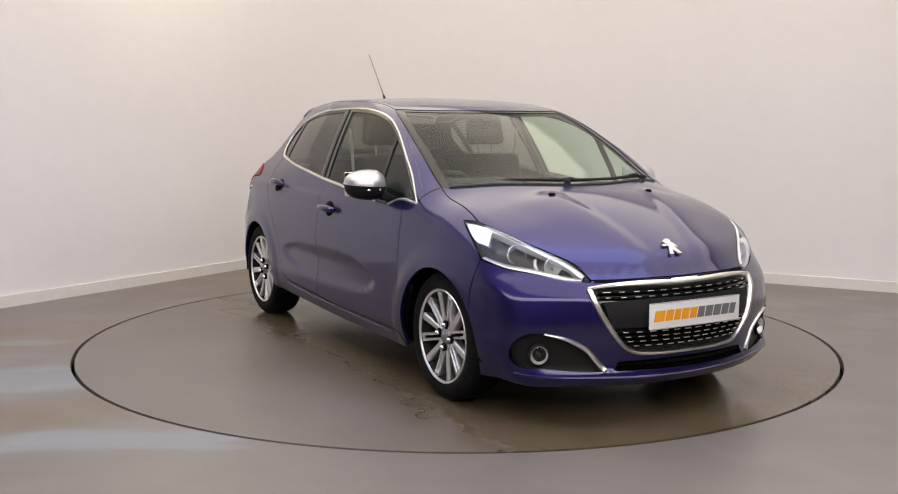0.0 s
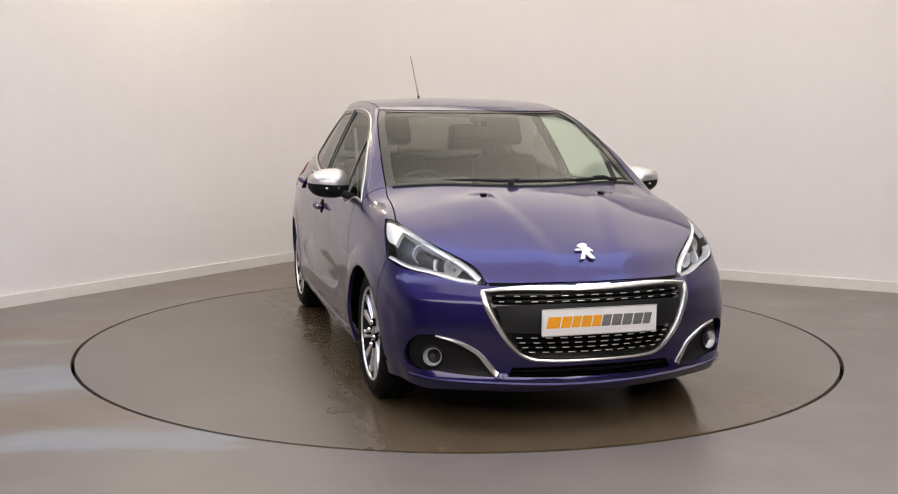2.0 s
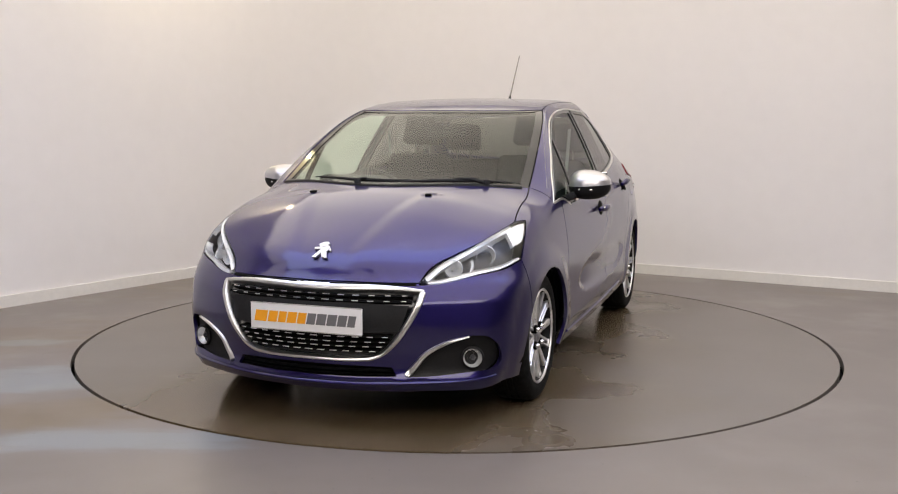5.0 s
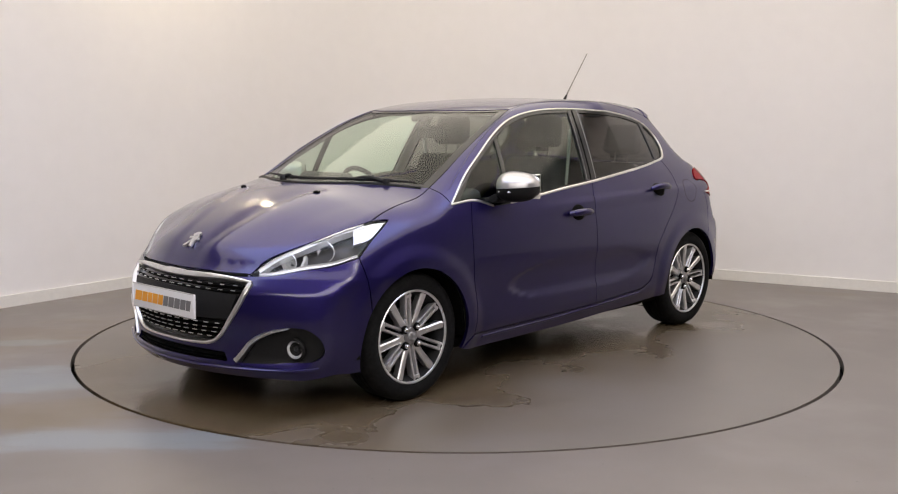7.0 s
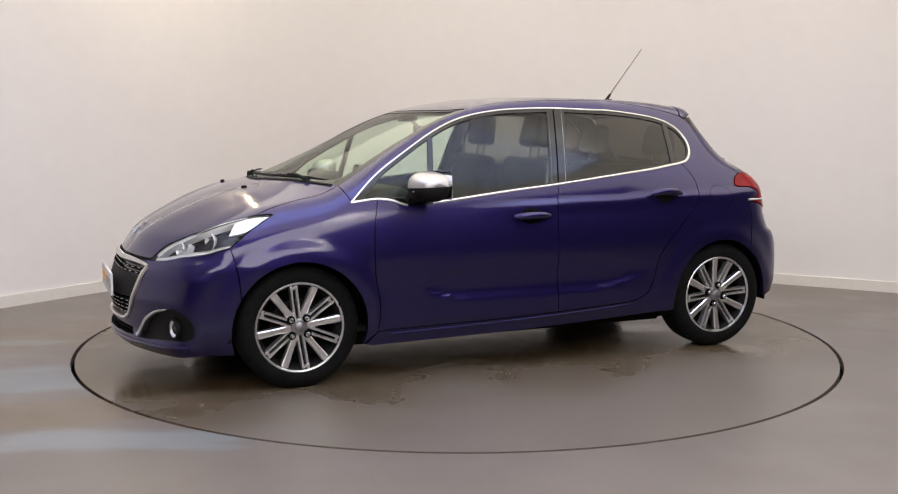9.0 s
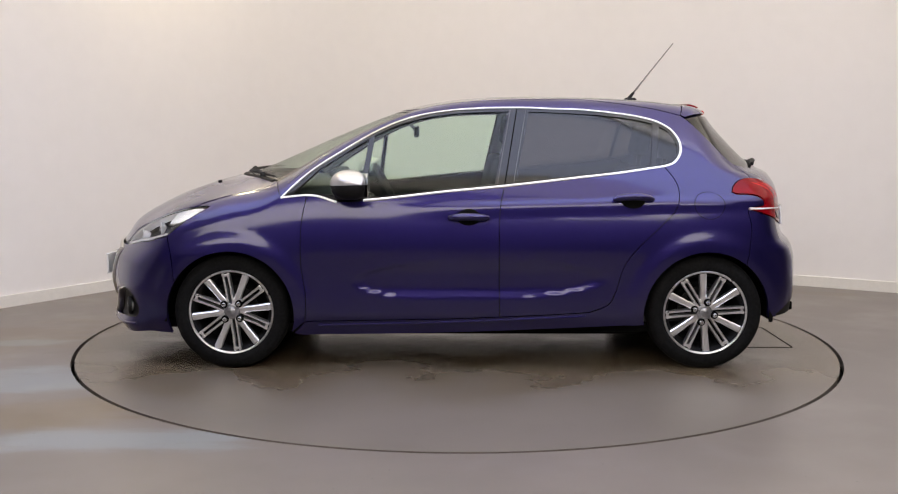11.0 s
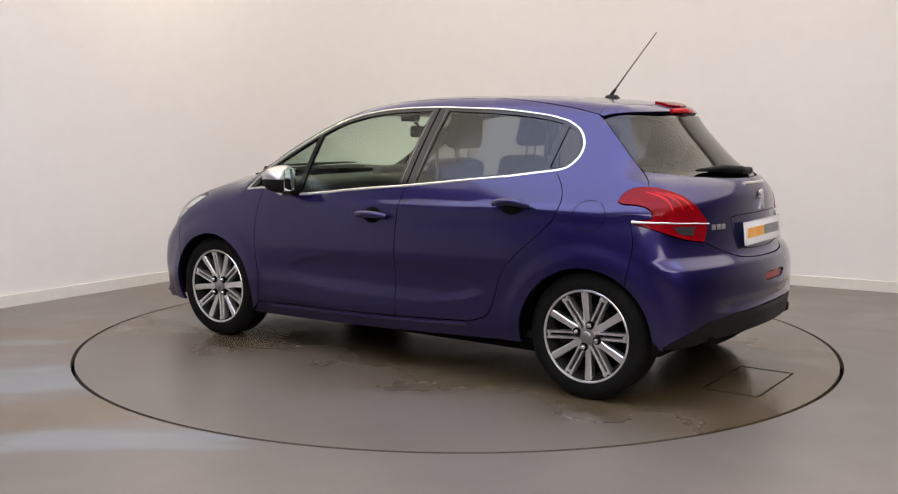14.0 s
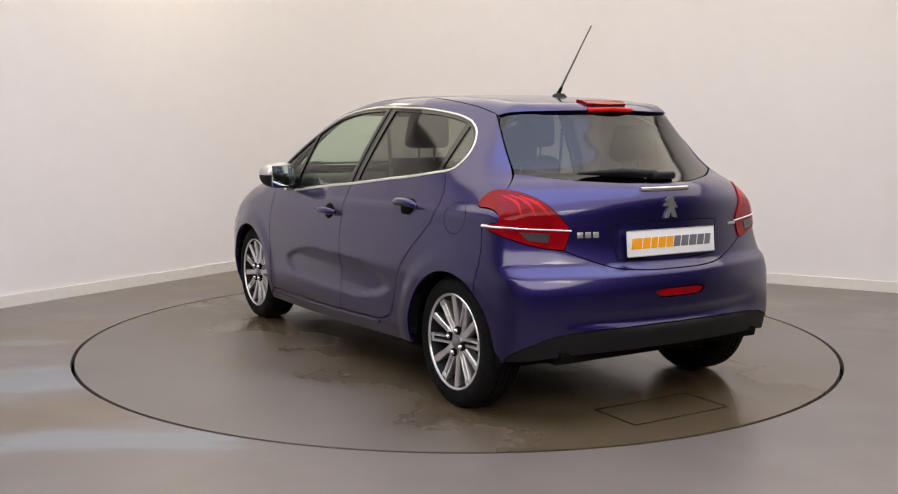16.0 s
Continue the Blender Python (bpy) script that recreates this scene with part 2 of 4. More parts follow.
def curve(*pts):
    """A smooth function through a few (position, value) pairs."""
    px = np.array([p[0] for p in pts], float)
    py = np.array([p[1] for p in pts], float)
    d = np.diff(py) / np.diff(px)
    m = np.empty(len(px))
    m[0], m[-1] = d[0], d[-1]
    m[1:-1] = np.where(d[:-1] * d[1:] > 0, 2 * d[:-1] * d[1:] / (d[:-1] + d[1:] + 1e-12), 0)

    def at(x):
        x = np.clip(np.asarray(x, float), px[0], px[-1])
        i = np.clip(np.searchsorted(px, x) - 1, 0, len(px) - 2)
        h = px[i + 1] - px[i]
        t = (x - px[i]) / h
        return ((1 + 2 * t) * (1 - t) ** 2 * py[i] + t * (1 - t) ** 2 * h * m[i]
                + t * t * (3 - 2 * t) * py[i + 1] + t * t * (t - 1) * h * m[i + 1])
    return at


# the car's own space: x ahead, y to its left, z up; the origin is midway between the axles, on the ground
AXLE, HUB_Z = 1.269, 0.300
half_width = curve((-2.0, .70), (-1.75, .775), (-1.5, .825), (-1.27, .845), (-.8, .865), (0, .870), (.8, .864), (1.27, .862), (1.5, .85), (1.75, .80), (2.1, .70))
top_line = curve((-1.75, 1.30), (-1.42, 1.395), (-1.2, 1.428), (-.98, 1.452), (-.65, 1.466), (-.3, 1.469), (0, 1.455), (.2, 1.429), (.4, 1.382),
                 (.7, 1.268), (1.0, 1.138), (1.2, 1.052), (1.32, 1.010), (1.45, .978), (1.6, .928), (1.78, .845), (1.9, .775), (1.97, .72), (2.03, .64), (2.1, .48))
crown = curve((-1.5, .10), (-.5, .055), (.2, .08), (.7, .18), (1.05, .27), (1.35, .18), (1.6, .20), (1.9, .33), (2.1, .36))
nose_line = curve((.12, 2.0), (.19, 2.065), (.23, 2.092), (.27, 2.078), (.33, 2.08), (.45, 2.10), (.55, 2.092), (.62, 2.055), (.68, 2.015), (.8, 1.99))
top_slope = curve((.0, 1), (.4, .92), (1.3, .92), (2, .75))
nose_bow = curve((.15, .44), (.4, .48), (.62, .52), (.9, .56))
tail_line = curve((.22, 1.82), (.30, 1.89), (.45, 1.91), (.58, 1.908), (.655, 1.89), (.70, 1.845), (.80, 1.822), (.95, 1.815), (1.03, 1.78), (1.08, 1.69), (1.2, 1.555), (1.36, 1.415), (1.5, 1.36))
tail_bow = curve((.3, .27), (.55, .29), (.75, .32), (.92, .36), (1.05, .55), (1.15, .62), (1.4, .52))


def soft_max(a, b, k):
    h = np.maximum(k - np.abs(a - b), 0)
    return np.maximum(a, b) + h * h / (4 * k)


def bump(v, width):
    return np.exp(-(v / width) ** 2)


def ramp(v, a, b):
    t = np.clip((v - a) / (b - a), 0, 1)
    return t * t * (3 - 2 * t)


def side_width(x, z):
    d = np.maximum(z - .6, 0)
    e = np.maximum(d - .42, 0)
    lean = np.where(d < .42, .47 * d * d, .0829 + .44 * e + .22 * e * e)
    w = half_width(x) - lean
    w = w - .30 * np.maximum(z - .9, 0) * np.maximum(-x - .6, 0)
    w = w - .22 * np.maximum(z - .62, 0) * np.maximum(x - .75, 0) ** 1.5
    w = w - .55 * np.maximum(.40 - z, 0) ** 1.6
    doors = ramp(x, -1.0, -.75) * (1 - ramp(x, .75, 1.0))
    w = w - .006 * doors * bump(z - .47, .12) + .006 * doors * bump(z - .30, .05)
    # the pressed hollow low in the doors, round at its front end
    front_end, back_end = .64 - 2.2 * (z - .48) ** 2 / .075, -.77 + 2.6 * (z - .50) ** 2 / .075
    w = w - .010 * ramp(x, back_end, back_end + .16) * (1 - ramp(x, front_end - .10, front_end)) * (ramp(z, .380, .450) - ramp(z, .52, .61))
    # the crease from the front door handle back to the tail lamp
    zc = .875 + .035 * (-x) / 1.2
    w = w + .007 * (1 - ramp(x, -.2, .5)) * (ramp(z, zc - .07, zc) - ramp(z, zc, zc + .035))
    for ax in (AXLE, -AXLE):
        r = np.hypot(x - ax, z - HUB_Z)
        w = w + .009 * (1 - ramp(r, .375, .465))
    return w


def top_height(x, y):
    a = np.abs(y)
    z = top_line(x) - crown(x) * y * y
    hood = ramp(x, 1.3, 1.5)
    ridge = .15 + .26 * (1.95 - x)
    z = z + hood * .010 * (ramp(a, ridge - .06, ridge + .03) - ramp(a, ridge + .05, ridge + .28))
    return z


def body_field(x, y, z):
    """Below nought inside the car's skin."""
    a = np.abs(y)
    side = a - side_width(x, z)
    top = (z - top_height(x, y)) * top_slope(x)
    k = .05 + .05 * ramp(x, .9, 1.5)
    f = soft_max(side, top, k)
    f = soft_max(f, (x - (nose_line(z) - nose_bow(z) * y * y)) * .95, .07)
    hollow = .016 * (ramp(z, .425, .455) - ramp(z, .465, .515)) * (1 - ramp(a, .42, .62))
    f = soft_max(f, ((-tail_line(z) + tail_bow(z) * y * y + hollow) - x) * .9, .07)
    return f


def skin(origin, way, far=3.0):
    """Where rays from inside the car leave its skin."""
    lo = np.zeros(len(origin))
    hi = np.full(len(origin), far)
    for _ in range(27):
        mid = (lo + hi) / 2
        p = origin + way * mid[:, None]
        inside = body_field(p[:, 0], p[:, 1], p[:, 2]) < 0
        lo, hi = np.where(inside, mid, lo), np.where(inside, hi, mid)
    return origin + way * lo[:, None]


def smooth_line(pts, step=.014):
    """A smooth curve through points of any dimension, sampled evenly."""
    p = [np.array(q, float) for q in pts]
    if len(p) == 2:
        n = max(1, int(np.linalg.norm(p[1] - p[0]) / step))
        return [p[0] + (p[1] - p[0]) * i / n for i in range(n + 1)]
    out = []
    for i in range(len(p) - 1):
        a, b = p[i], p[i + 1]
        h = np.linalg.norm(b - a)
        before = p[i - 1] if i else 2 * a - b
        after = p[i + 2] if i + 2 < len(p) else 2 * b - a
        ta = (b - before) / (h + np.linalg.norm(a - before)) * h
        tb = (after - a) / (h + np.linalg.norm(after - b)) * h
        n = max(1, int(h / step))
        for k in range(n):
            t = k / n
            out.append((1 + 2 * t) * (1 - t) ** 2 * a + t * (1 - t) ** 2 * ta + t * t * (3 - 2 * t) * b + t * t * (t - 1) * tb)
    out.append(p[-1])
    return out


def on_side(pts):
    """Points (x, z) of the side view, or (x, y, z), as points on the left skin."""
    out = []
    for q in pts:
        if len(q) == 3:
            out.append(np.array(q, float))
        else:
            out.append(skin(np.array([[q[0], 0, q[1]]]), np.array([[0., 1, 0]]), 1.2)[0])
    return out


def snap(p):
    """Draw points that lie near the skin on to it."""
    p = np.array(p, float)
    for _ in range(6):
        f, e, g = body_field(*p.T), 1e-4, np.zeros_like(p)
        for k in range(3):
            d = np.zeros(3)
            d[k] = e
            g[:, k] = (body_field(*(p + d).T) - body_field(*(p - d).T)) / (2 * e)
        p = p - g * (f / (g * g).sum(1))[:, None]
    return p


def loop(*runs):
    """A closed outline of smooth runs that meet in corners."""
    out = []
    for run in runs:
        out += smooth_line(on_side(run))[:-1]
    return snap(out)


def arc(cx, cz, r, a, b, n=14):
    return [(cx + r * math.cos(radians(a + (b - a) * i / n)), cz + r * math.sin(radians(a + (b - a) * i / n))) for i in range(n + 1)]


def both(run):
    """A run from the left side on to the middle, carried on to the right side."""
    run = [np.array(q, float) for q in run]
    return run + [q * np.array([1, -1, 1]) for q in reversed(run) if abs(q[1]) > 1e-6]


# ways of looking at the skin from inside: flat coordinates for points, and rays back out
def flat(kind, p):
    if kind == "side":
        return np.stack([p[:, 0], np.arctan2(p[:, 2] - .75, p[:, 1]) * .75], 1)
    if kind == "front":
        return np.stack([np.arctan2(p[:, 1], p[:, 0] - .9), p[:, 2]], 1)
    if kind == "rear":
        return np.stack([np.arctan2(p[:, 1], -.8 - p[:, 0]), p[:, 2]], 1)
    return p[:, :2].copy()


def rays(kind, q):
    o, w = np.zeros((len(q), 3)), np.zeros((len(q), 3))
    if kind == "side":
        o[:, 0], o[:, 2] = q[:, 0], .75
        w[:, 1], w[:, 2] = np.cos(q[:, 1] / .75), np.sin(q[:, 1] / .75)
    elif kind == "front":
        o[:, 0], o[:, 2] = .9, q[:, 1]
        w[:, 0], w[:, 1] = np.cos(q[:, 0]), np.sin(q[:, 0])
    elif kind == "rear":
        o[:, 0], o[:, 2] = -.8, q[:, 1]
        w[:, 0], w[:, 1] = -np.cos(q[:, 0]), np.sin(q[:, 0])
    else:
        o[:, :2], o[:, 2], w[:, 2] = q, .45, 1
    return o, w


def skin_normals(p):
    e, g = 1e-3, np.zeros_like(p)
    for k in range(3):
        d = np.zeros(3)
        d[k] = e
        g[:, k] = body_field(*(p + d).T) - body_field(*(p - d).T)
    return g / np.linalg.norm(g, axis=1)[:, None]


def within(q, poly):
    x, y = q[:, 0:1], q[:, 1:2]
    x1, y1 = poly[:, 0], poly[:, 1]
    x2, y2 = np.roll(x1, -1), np.roll(y1, -1)
    cross = ((y1 > y) != (y2 > y)) & (x < (x2 - x1) * (y - y1) / (y2 - y1 + 1e-15) + x1)
    return cross.sum(1) % 2 == 1


def area2(poly):
    x, y = poly.T
    return float((x * np.roll(y, -1) - np.roll(x, -1) * y).sum())


def inset(poly, gap):
    """Draw a flat outline in by gap (out where it is negative)."""
    if area2(poly) < 0:
        poly = poly[::-1]
    d = np.roll(poly, -1, 0) - np.roll(poly, 1, 0)
    d /= np.linalg.norm(d, axis=1)[:, None] + 1e-12
    return poly + gap * np.stack([-d[:, 1], d[:, 0]], 1)


def thin_out(poly, least):
    keep = [0]
    for i in range(1, len(poly)):
        if np.linalg.norm(poly[i] - poly[keep[-1]]) > least:
            keep.append(i)
    return poly[keep]


def sheet(outline, kind, holes=(), gap=.0022, lift=0.0, skirt=.018, res=.030, hole_gap=-.0022):
    """A panel that follows the car's skin inside an outline, with its edges turned in. Returns verts, faces, normals."""
    rim = thin_out(inset(flat(kind, outline), gap), .004)
    holes = [thin_out(inset(flat(kind, h), hole_gap), .004) for h in holes]
    loops = [rim] + holes
    lo, hi = rim.min(0), rim.max(0)
    gx, gy = np.meshgrid(np.arange(lo[0] + res / 2, hi[0], res), np.arange(lo[1] + res / 2, hi[1], res))
    grid = np.stack([gx.ravel(), gy.ravel()], 1)
    ok = within(grid, rim)
    for h in holes:
        ok &= ~within(grid, h)
    grid = grid[ok]
    edge_pts = np.concatenate(loops)
    if len(grid):
        near = np.min(np.linalg.norm(grid[:, None] - edge_pts[None], axis=2), axis=1)
        grid = grid[near > res * .45]
    pts = np.concatenate([edge_pts, grid])
    edges, start = [], 0
    for l in loops:
        edges += [(start + i, start + (i + 1) % len(l)) for i in range(len(l))]
        start += len(l)
    v2, _, tri, *_ = delaunay_2d_cdt([Vector(q) for q in pts], edges, [], 0, 1e-7)
    q = np.array([tuple(v) for v in v2])
    tri = np.array([t for t in tri if len(t) == 3])
    mid = q[tri].mean(1)
    ok = within(mid, rim)
    for h in holes:
        ok &= ~within(mid, h)
    tri = tri[ok]
    p = skin(*rays(kind, q))
    nrm = skin_normals(p)
    p = p + nrm * lift
    fn = np.cross(p[tri[:, 1]] - p[tri[:, 0]], p[tri[:, 2]] - p[tri[:, 0]])
    turn = (fn * nrm[tri].mean(1)).sum(1) < 0
    tri[turn] = tri[turn][:, ::-1]
    verts, faces, normals = list(p), [tuple(int(i) for i in t) for t in tri], list(nrm)
    if skirt:
        count = {}
        for t in faces:
            for a, b in ((t[0], t[1]), (t[1], t[2]), (t[2], t[0])):
                count[(a, b)] = 1
        border = [(a, b) for a, b in count if (b, a) not in count]
        ring = {}
        for a, b in border:
            along = p[b] - p[a]
            out = np.cross(along, nrm[a])
            out /= np.linalg.norm(out) + 1e-12
            ids = []
            for i in (a, b):
                key = (i, 0)
                if key not in ring:
                    ring[key] = len(verts)
                    verts += [p[i], p[i] - nrm[i] * skirt]
                    normals += [out, out]
                ids.append(ring[key])
            faces.append((ids[1], ids[0], ids[0] + 1, ids[1] + 1))
    return verts, faces, normals


def panel(name, outline, kind, mat, parent, label="", mirror=True, **more):
    """A skin panel as a part, and its mirror image on the car's other side."""
    v, f, n = sheet(outline, kind, **more)
    parents = parent if isinstance(parent, (list, tuple)) else [parent, parent]
    obs = [part(name, v, f, mat, parents[0], label, normals=n)]
    if mirror:
        fv, ff = flipped((v, f))
        obs.append(part(name, fv, ff, mat, parents[1], label, normals=[(a[0], -a[1], a[2]) for a in n]))
    return obs


def ribbon(points, width, kind, lift=.004, closed=False, thick=.010, sharp=.010):
    """A trim strip of rounded section that runs over the skin along a line of points; width may vary along it."""
    uv = flat(kind, np.array(points))
    p = skin(*rays(kind, uv))
    n = skin_normals(p)
    m = len(p)
    d = (np.roll(p, -1, 0) - np.roll(p, 1, 0)) if closed else np.gradient(p, axis=0)
    d /= np.linalg.norm(d, axis=1)[:, None]
    s = np.cross(n, d)
    s /= np.linalg.norm(s, axis=1)[:, None]
    w = np.full(m, width) if np.isscalar(width) else np.interp(np.linspace(0, 1, m), np.linspace(0, 1, len(width)), width)
    section = [(-.5, -1.2), (-.5, -.1), (-.34, .75), (0, 1.0), (.34, .75), (.5, -.1), (.5, -1.2)]
    v, f, k = [], [], len(section)
    for i in range(m):
        for a, b in section:
            v.append(p[i] + s[i] * a * w[i] + n[i] * (lift * max(b, 0) + thick * min(b, 0)))
    for i in range(m if closed else m - 1):
        j = (i + 1) % m
        f += [(i * k + c, j * k + c, j * k + c + 1, i * k + c + 1) for c in range(k - 1)]
    if not closed:
        f += [tuple(range(k)), tuple(reversed(range((m - 1) * k, m * k)))]
    return v, f


def pair(name, solid, mat, parent, label="", mirror=True):
    parents = parent if isinstance(parent, (list, tuple)) else [parent, parent]
    obs = [part(name, *solid, mat, parents[0], label)]
    if mirror:
        obs.append(part(name, *flipped(solid), mat, parents[1], label))
    return obs


# ---- the room ----
def wall_run(height, inner, thick, runs):
    """The wall line, with its rounded corner, as an upright sheet of that thickness; inner shifts it into the room."""
    line = ROOM_LINE
    v, f = [], []
    for i, p in enumerate(line):
        a, b = line[i - 1], line[(i + 1) % len(line)]
        d = (Vector(b) - Vector(a)).normalized()
        n = Vector((d.y, -d.x))
        for s, z in ((inner, 0), (inner, height), (inner - thick, height), (inner - thick, 0)):
            q = Vector(p) + n * s
            v.append((q.x, q.y, z))
    m = len(line)
    for i in runs:
        j = (i + 1) % m
        f += [(i * 4 + c, j * 4 + c, j * 4 + (c + 1) % 4, i * 4 + (c + 1) % 4) for c in range(4)]
    return v, f


ROOM_H = 3.3
U, V = Vector((.555, .832)), Vector((.883, -.469))          # along the two walls
A0, B0 = Vector((-3.234, .853)), Vector((3.462, 1.689))
s = (B0 - A0).cross(V) / U.cross(V)
CORNER = A0 + U * s
R_IN = CORNER - U * 1.1
R_OUT = CORNER + V * 1.1
cove = [R_IN * (1 - t) ** 2 + CORNER * 2 * t * (1 - t) + R_OUT * t * t for t in (i / 12 for i in range(13))]
far_left, far_right = CORNER - U * 13.5, CORNER + V * 13.5
ROOM_LINE = [tuple(p) for p in [*cove, far_right, far_right - U * 13.5, far_left]]

BAY = CORNER + V * 4.5 - U * 3.6
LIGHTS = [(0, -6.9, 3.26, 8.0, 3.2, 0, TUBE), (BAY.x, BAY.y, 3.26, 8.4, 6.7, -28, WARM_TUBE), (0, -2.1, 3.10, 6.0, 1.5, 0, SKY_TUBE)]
SPOT_AT = (-2.25, 1.87, 3.08)
HATCH = pose(-1.85, .02, 0)
BAY_RUNS, BACK_RUNS = [15, *range(13)], [13, 14]
wall = part("wall", *wall_run(ROOM_H, 0, .2, BAY_RUNS), WALL)
# added out of view: the dark back walls cut light and reflections on the car
tagged(part("wall_back", *wall_run(ROOM_H, 0, .2, BACK_RUNS), DARK_WALL), "unseen plain wall closing the hall, darkened to deepen reflections", "wall", kind="structure")
tagged(wall, "cream painted plaster wall with a rounded corner", "wall", kind="structure")
tagged(part("baseboard", *wall_run(.085, .018, .018, BAY_RUNS), SKIRTING), "white painted skirting board along the wall", "baseboard", kind="structure")

DISC_R = 2.228
ring = [(DISC_R * math.cos(2 * math.pi * i / 160), DISC_R * math.sin(2 * math.pi * i / 160)) for i in range(160)]


def plate_with_hole(radius, size):
    v, f, n = [], [], 160
    for r, z in ((radius, -.05), (radius, 0), (None, 0)):
        for i in range(n):
            a = 2 * math.pi * i / n
            k = r if r else size / max(abs(math.cos(a)), abs(math.sin(a)))
            v.append((k * math.cos(a), k * math.sin(a), z))
    for c in range(2):
        f += [(c * n + i, c * n + (i + 1) % n, (c + 1) * n + (i + 1) % n, (c + 1) * n + i) for i in range(n)]
    return v, [tuple(reversed(q)) for q in f]


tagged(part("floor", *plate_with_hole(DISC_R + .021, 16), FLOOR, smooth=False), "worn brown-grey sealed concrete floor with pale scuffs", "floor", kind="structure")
tagged(part("floor_pit", *block((5, 5, .1), (0, 0, -.12)), GAP_BLACK, smooth=False), "dark pit under the turntable", "pit", kind="structure")
ceil = part("ceiling", *block((32, 32, .15), (0, 0, ROOM_H + .076)), CEILING, smooth=False)
tagged(ceil, "white painted ceiling above the photo bay", "ceiling", kind="structure")


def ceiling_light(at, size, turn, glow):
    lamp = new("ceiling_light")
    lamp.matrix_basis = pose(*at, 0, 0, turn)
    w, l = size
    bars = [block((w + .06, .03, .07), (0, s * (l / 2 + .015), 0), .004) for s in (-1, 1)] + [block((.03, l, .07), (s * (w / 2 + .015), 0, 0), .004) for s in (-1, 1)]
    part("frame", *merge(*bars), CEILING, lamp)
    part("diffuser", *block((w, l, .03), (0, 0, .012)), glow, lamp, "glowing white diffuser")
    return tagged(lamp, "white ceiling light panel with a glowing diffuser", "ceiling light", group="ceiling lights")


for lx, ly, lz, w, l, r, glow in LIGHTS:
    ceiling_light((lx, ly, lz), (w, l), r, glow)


def downlight(at):
    lamp = new("downlight")
    lamp.matrix_basis = pose(*at)
    part("shade", *moved(lathe([(.06, .10), (.11, .0), (.115, .0), (.065, .105), (.0, .105)], 24), pose(0, 0, 0, 90, 0, 0)), SATIN, lamp)
    part("bulb", *ellipsoid((0, 0, .05), (.045, .045, .05)), SPOT, lamp, "glowing warm bulb")
    return tagged(lamp, "small warm ceiling spot close to the wall", "spotlight")


downlight(SPOT_AT)

table = new("turntable")
disc_v = [(x, y, z) for z in (-.04, 0) for x, y in ring]
disc_f = [tuple(range(160, 320)), tuple(reversed(range(160)))] + [(i, (i + 1) % 160, 160 + (i + 1) % 160, 160 + i) for i in range(160)]
part("disc", disc_v, disc_f, DISC, table, smooth=False)
hatch_at = HATCH
frame_bars = [block((.285, .006, .003), (0, s * .285, .0005)) for s in (-1, 1)] + [block((.006, .57, .003), (s * .14, 0, .0005)) for s in (-1, 1)]
part("hatch", *moved(merge(*frame_bars), hatch_at), GAP_BLACK, table, "thin dark seam of an inset floor hatch", smooth=False)
tagged(table, "round concrete turntable with a thin dark edge gap", "turntable")

# ---- the car ----
car = tagged(new("car"), "blue-violet five-door hatchback with chrome trim on the turntable", "car")

DLO_TOP = [(.996, .921), (.851, 1.052), (.70, 1.152), (.513, 1.262), (.357, 1.331), (.196, 1.370), (0, 1.392), (-.264, 1.399), (-.51, 1.392), (-.751, 1.377), (-.93, 1.353), (-1.03, 1.328)]
DLO_BACK = [(-1.03, 1.328), (-1.10, 1.287), (-1.145, 1.222), (-1.143, 1.157), (-1.10, 1.106), (-1.045, 1.088)]
DLO_REAR_BELT = [(-1.045, 1.088), (-.79, 1.053), (-.497, 1.020), (-.187, .985)]
DLO_FRONT_BELT = [(-.187, .985), (.123, .955), (.448, .918), (.684, .900), (.79, .927), (.858, .934)]
DOOR_FRONT = [(.858, .934), (.885, .785), (.888, .570), (.866, .410), (.872, .262)]
DOOR_SILL = [(.872, .262), (.108, .281), (-.164, .292)]
B_LINE = [(-.164, .292), (-.160, .460), (-.158, .703), (-.164, .882), (-.187, .985)]
REAR_SILL = [(-.164, .292), (-.45, .306), (-.64, .318)]
REAR_EDGE = [(-.64, .318), (-.74, .36), (-.778, .431), (-.820, .567), (-.902, .673), (-1.012, .776), (-1.093, .863), (-1.115, .947), (-1.098, 1.016), (-1.045, 1.088)]
SCREEN_EDGE = [(1.035, .690, 1.010), (.90, .674, 1.085), (.60, .630, 1.245), (.40, .590, 1.335), (.265, .553, 1.386)]
ROOF_EDGE = [(.265, .553, 1.386), (.10, .545, 1.415), (-.30, .538, 1.43), (-.70, .525, 1.425), (-1.0, .520, 1.40), (-1.17, .515, 1.36)]
GATE_EDGE = [(-1.17, .515, 1.36), (-1.225, .535, 1.315), (-1.335, .575, 1.205), (-1.45, .612, 1.095), (-1.495, .650, 1.050), (-1.516, .688, 1.023)]
LAMP_FRONT = [(-1.516, .688, 1.023), (-1.478, .706, 1.020), (-1.44, .724, 1.009), (-1.412, .744, .985), (-1.400, .764, .952)]
LAMP_UNDER = [(-1.400, .764, .952), (-1.425, .768, .942), (-1.487, .763, .941), (-1.539, .762, .931), (-1.573, .765, .909), (-1.574, .770, .886), (-1.53, .783, .878), (-1.48, .796, .866)]
